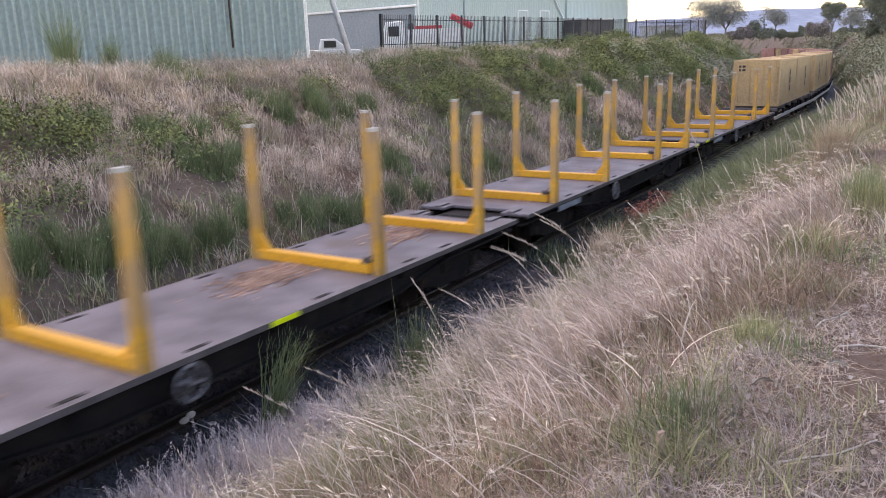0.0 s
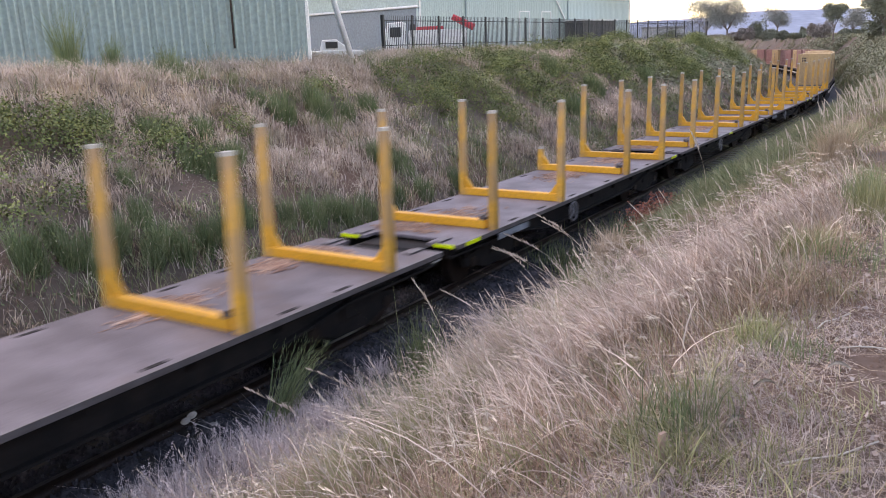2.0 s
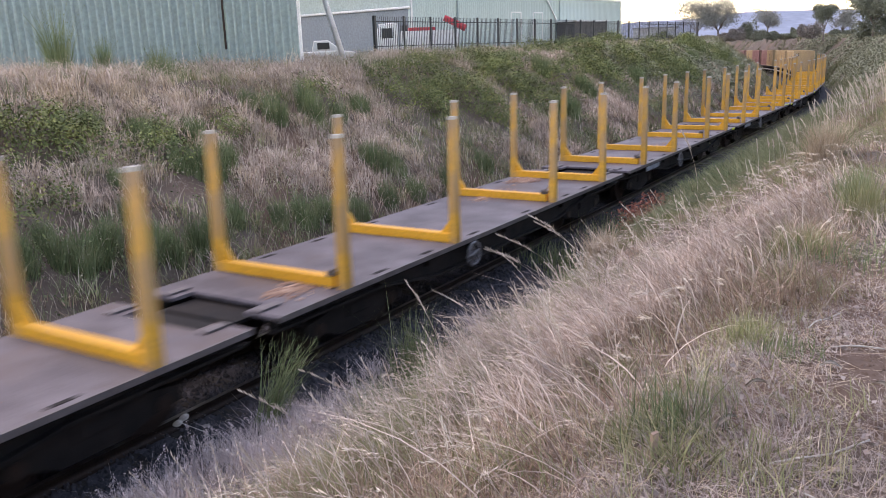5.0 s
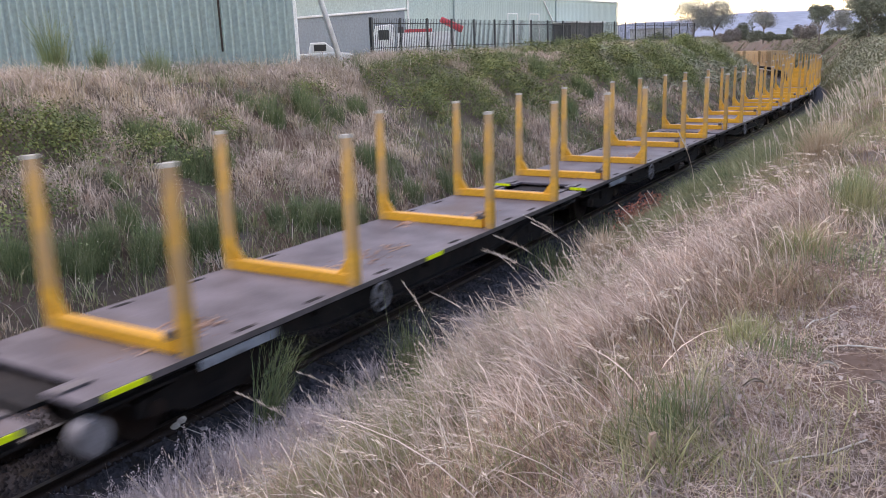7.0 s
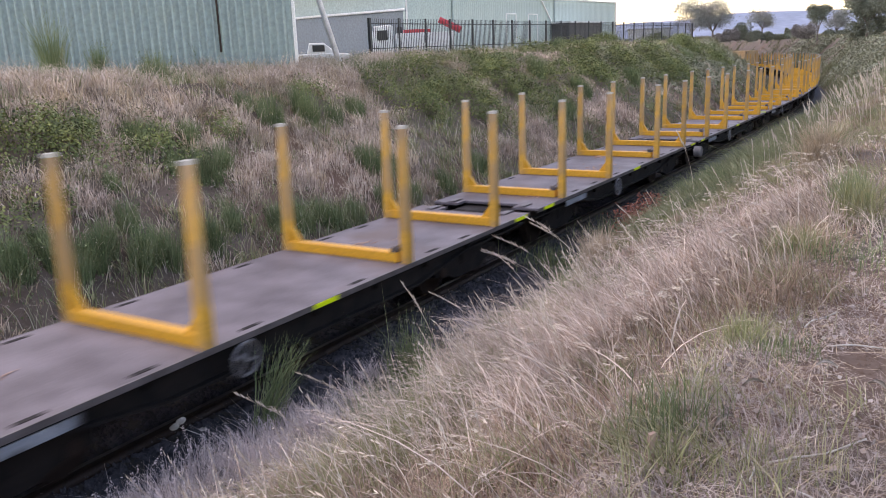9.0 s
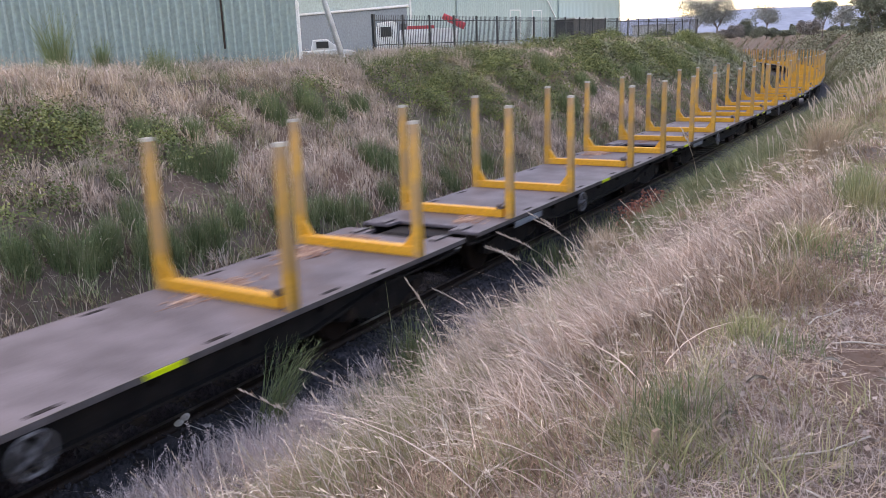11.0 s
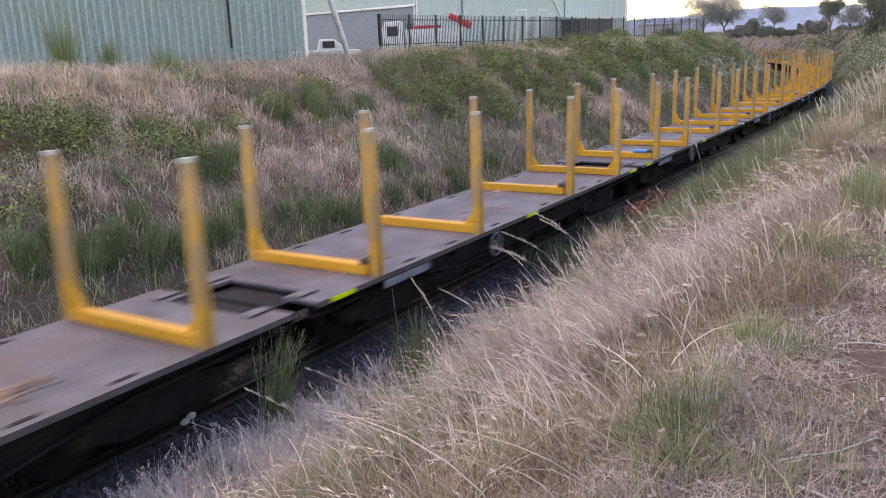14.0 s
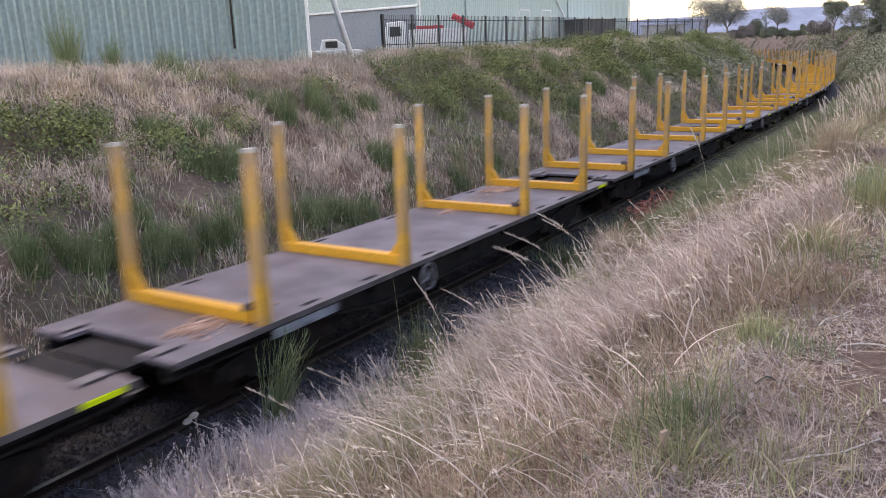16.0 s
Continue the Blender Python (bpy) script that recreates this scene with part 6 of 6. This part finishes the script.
def small_finds():
    """Dead leaves, a chip, a stake and sticks on the trodden earth."""
    def curl(name, label, s, n, length, width, turn, material):
        bm = bmesh.new()
        x, y = place(s, n)
        rows = []
        for i in range(7):
            t = i / 6
            w = width * math.sin(math.pi * (0.06 + 0.9 * t)) / 2
            up = 0.025 * math.sin(t * 3.1) + 0.012
            rows.append([bm.verts.new((length * (t - 0.5), -w, up + 0.012)), bm.verts.new((length * (t - 0.5), 0, up)), bm.verts.new((length * (t - 0.5), w, up + 0.012))])
        for a, b in zip(rows, rows[1:]):
            for j in range(2):
                bm.faces.new((a[j], a[j + 1], b[j + 1], b[j]))
        bmesh.ops.solidify(bm, geom=bm.faces[:], thickness=0.002)
        ob = new(name, done(bm, name, material, True))
        ob.matrix_basis = pose(float(x), float(y), float(level(s, n)) + 0.03, 0, 0, turn)
        tagged(ob, label, "leaf", "dead leaves")
    curl("dead_leaf", "pale dry leaf on bare earth", 4.15, 7.72, 0.10, 0.035, -25, "cap")
    curl("dead_leaf", "grey curled dead leaf on bare earth", 3.35, 7.40, 0.17, 0.03, 40, "dull")
    curl("dead_leaf", "grey curled dead leaf on bare earth", 3.75, 7.45, 0.12, 0.03, 10, "dull")
    curl("dead_leaf", "pale dry leaf on bare earth", 3.6, 7.1, 0.10, 0.03, 80, "cap")
    curl("dead_leaf", "brown dead leaf on bare earth", 4.0, 7.95, 0.10, 0.04, 120, "dull")
    for s, n, l, turn in ((3.3, 7.78, 0.5, 15), (4.6, 7.9, 0.45, -15), (4.9, 7.6, 0.35, 35), (3.1, 7.55, 0.3, 70), (2.9, 7.9, 0.4, -50)):
        bm = bmesh.new()
        pts = [Vector((l * (t - 0.5), 0.02 * math.sin(t * 5 + s), 0.02 + 0.012 * math.sin(t * 7))) for t in np.linspace(0, 1, 6)]
        for a, b in zip(pts, pts[1:]):
            tube(bm, a, b, 0.005, 0.004, 6)
        x, y = place(s, n)
        ob = new("stick", done(bm, "stick", "cap", True))
        ob.matrix_basis = pose(float(x), float(y), float(level(s, n)), 0, 0, turn)
        tagged(ob, "thin pale stick lying on bare earth", "stick", "fallen sticks")
    x, y = place(2.95, 7.2)
    bm = bmesh.new()
    box(bm, (-0.016, -0.008, -0.06), (0.016, 0.008, 0.15), 0.003)
    ob = new("survey_stake", done(bm, "survey_stake", "orange"))
    ob.matrix_basis = pose(float(x), float(y), float(level(2.95, 7.2)), 6, -5, 30)
    tagged(ob, "weathered orange wooden stake in the grass", "stake")
    for s, n, r in ((6.2, 0.82, 0.07), (6.42, 0.95, 0.055), (5.9, 1.2, 0.04)):
        x, y = place(s, n)
        bm = bmesh.new()
        bmesh.ops.create_icosphere(bm, subdivisions=2, radius=r)
        for v in bm.verts:
            v.co *= 1 + 0.25 * noise.noise(v.co * 20)
            v.co.z *= 0.45
        ob = new("pale_stone", done(bm, "pale_stone", "cap"))
        ob.matrix_basis = pose(float(x), float(y), float(rail_z(s)) - 0.2 - 0.4 * max(0, n - 1.5) + r * 0.3)
        tagged(ob, "flat pale stone on the dark ballast", "stone", "pale stones")


# ---- far trees ----
def tree(az, dist, height, crown, low, material, label, count=2600, name="tree", leaf=0.35, lean=0.0):
    """Tapered trunk, forking limbs and clumps of small leaves on their ends. crown: half width; low: where the crown starts."""
    a = radians(az)
    g = random.Random(int(az * 100))
    base = Vector((math.sin(a) * dist, math.cos(a) * dist, 3.5))
    t = tagged(new(name), label, "tree")
    t.location = base
    bm = bmesh.new()
    r = height * 0.022
    fork = Vector((lean, 0, height * max(0.22, low * 0.9)))
    tube(bm, (0, 0, -0.4), fork, r * 1.3, r * 0.9, 9)
    ends = []
    for i in range(9):
        th = i * 2.4 + g.random()
        reach = crown * g.uniform(0.35, 0.8)
        e = fork + Vector((math.cos(th) * reach, math.sin(th) * reach, (height - fork.z) * g.uniform(0.25, 0.85)))
        tube(bm, fork, e, r * 0.5, r * 0.15, 6)
        ends.append(e)
        for _ in range(2):
            e2 = e + Vector((g.uniform(-1, 1) * crown * 0.45, g.uniform(-1, 1) * crown * 0.45, g.uniform(-0.1, 0.3) * (height - fork.z)))
            tube(bm, e, e2, r * 0.15, r * 0.06, 5)
            ends.append(e2)
    part("trunk", bm, "trunk", t)
    pts = []
    for _ in range(count):
        e = g.choice(ends)
        s = crown * 0.24
        pts.append((e.x + g.gauss(0, s), e.y + g.gauss(0, s), min(height, max(height * low, e.z + g.gauss(0, s * 0.75)))))
    v, q = leaves(np.array(pts), np.full(count, leaf))
    part("crown", bag(v, q, NONE, "crown", material), "", t)


def far_bush(az, dist, half, height, material, label, count=3000):
    a = radians(az)
    base = np.array([math.sin(a) * dist, math.cos(a) * dist, 3.4])
    lobes = [(RNG.uniform(-0.6, 0.6) * half, RNG.uniform(-0.4, 0.4) * half, RNG.uniform(0.35, 0.62) * height, RNG.uniform(0.35, 0.6)) for _ in range(7)]
    out = []
    for x, y, z, k in lobes:
        d = RNG.normal(0, 1, (count // 7, 3))
        d /= np.linalg.norm(d, axis=1)[:, None]
        out.append(base + np.array([x * 0.75, y, z * 0.85]) + d * np.array([half * k * 0.8, half * k, height * 0.32 * k / 0.5]) * RNG.uniform(0.65, 1.05, (len(d), 1)))
    c = np.concatenate(out)
    c[:, 2] = np.maximum(c[:, 2], base[2])
    v, q = leaves(c, np.full(len(c), 0.19))
    tagged(new("far_bush", bag(v, q, NONE, "far_bush", material)), label, "bush", "far bushes")


def far_plants():
    tree(17.2, 130, 6.3, 2.7, 0.26, "gum", "spreading grey-green gum tree on the skyline, greyed by painted haze", 9000, leaf=0.17)
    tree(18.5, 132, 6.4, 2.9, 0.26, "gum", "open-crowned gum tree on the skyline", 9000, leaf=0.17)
    tree(21.5, 140, 4.7, 1.7, 0.4, "gum", "small gum tree beyond the field, pale with painted haze", 5000, leaf=0.17)
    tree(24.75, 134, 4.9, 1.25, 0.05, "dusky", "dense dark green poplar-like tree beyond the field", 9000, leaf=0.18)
    tree(25.8, 150, 4.3, 1.8, 0.25, "gum", "gum tree beyond the field, pale with painted haze", 4500, leaf=0.19)
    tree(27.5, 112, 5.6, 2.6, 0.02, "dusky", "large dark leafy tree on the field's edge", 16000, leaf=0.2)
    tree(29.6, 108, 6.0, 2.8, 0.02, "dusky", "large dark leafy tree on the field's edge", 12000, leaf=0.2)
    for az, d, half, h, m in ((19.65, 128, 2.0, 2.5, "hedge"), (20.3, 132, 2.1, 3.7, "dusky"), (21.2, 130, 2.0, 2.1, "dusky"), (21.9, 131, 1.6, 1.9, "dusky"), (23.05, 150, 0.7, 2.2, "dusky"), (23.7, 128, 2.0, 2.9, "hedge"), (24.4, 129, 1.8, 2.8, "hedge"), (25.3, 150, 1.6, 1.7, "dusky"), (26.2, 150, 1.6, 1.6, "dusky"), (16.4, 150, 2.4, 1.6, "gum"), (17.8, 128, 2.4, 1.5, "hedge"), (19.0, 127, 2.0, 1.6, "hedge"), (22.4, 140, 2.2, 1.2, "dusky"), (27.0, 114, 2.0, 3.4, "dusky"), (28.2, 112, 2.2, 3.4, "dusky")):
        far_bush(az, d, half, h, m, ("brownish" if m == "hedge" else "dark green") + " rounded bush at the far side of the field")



grasses()
far_bank()
near_bank()
fluff()
seed_heads()
single_plants()
small_finds()
far_plants()


motions()
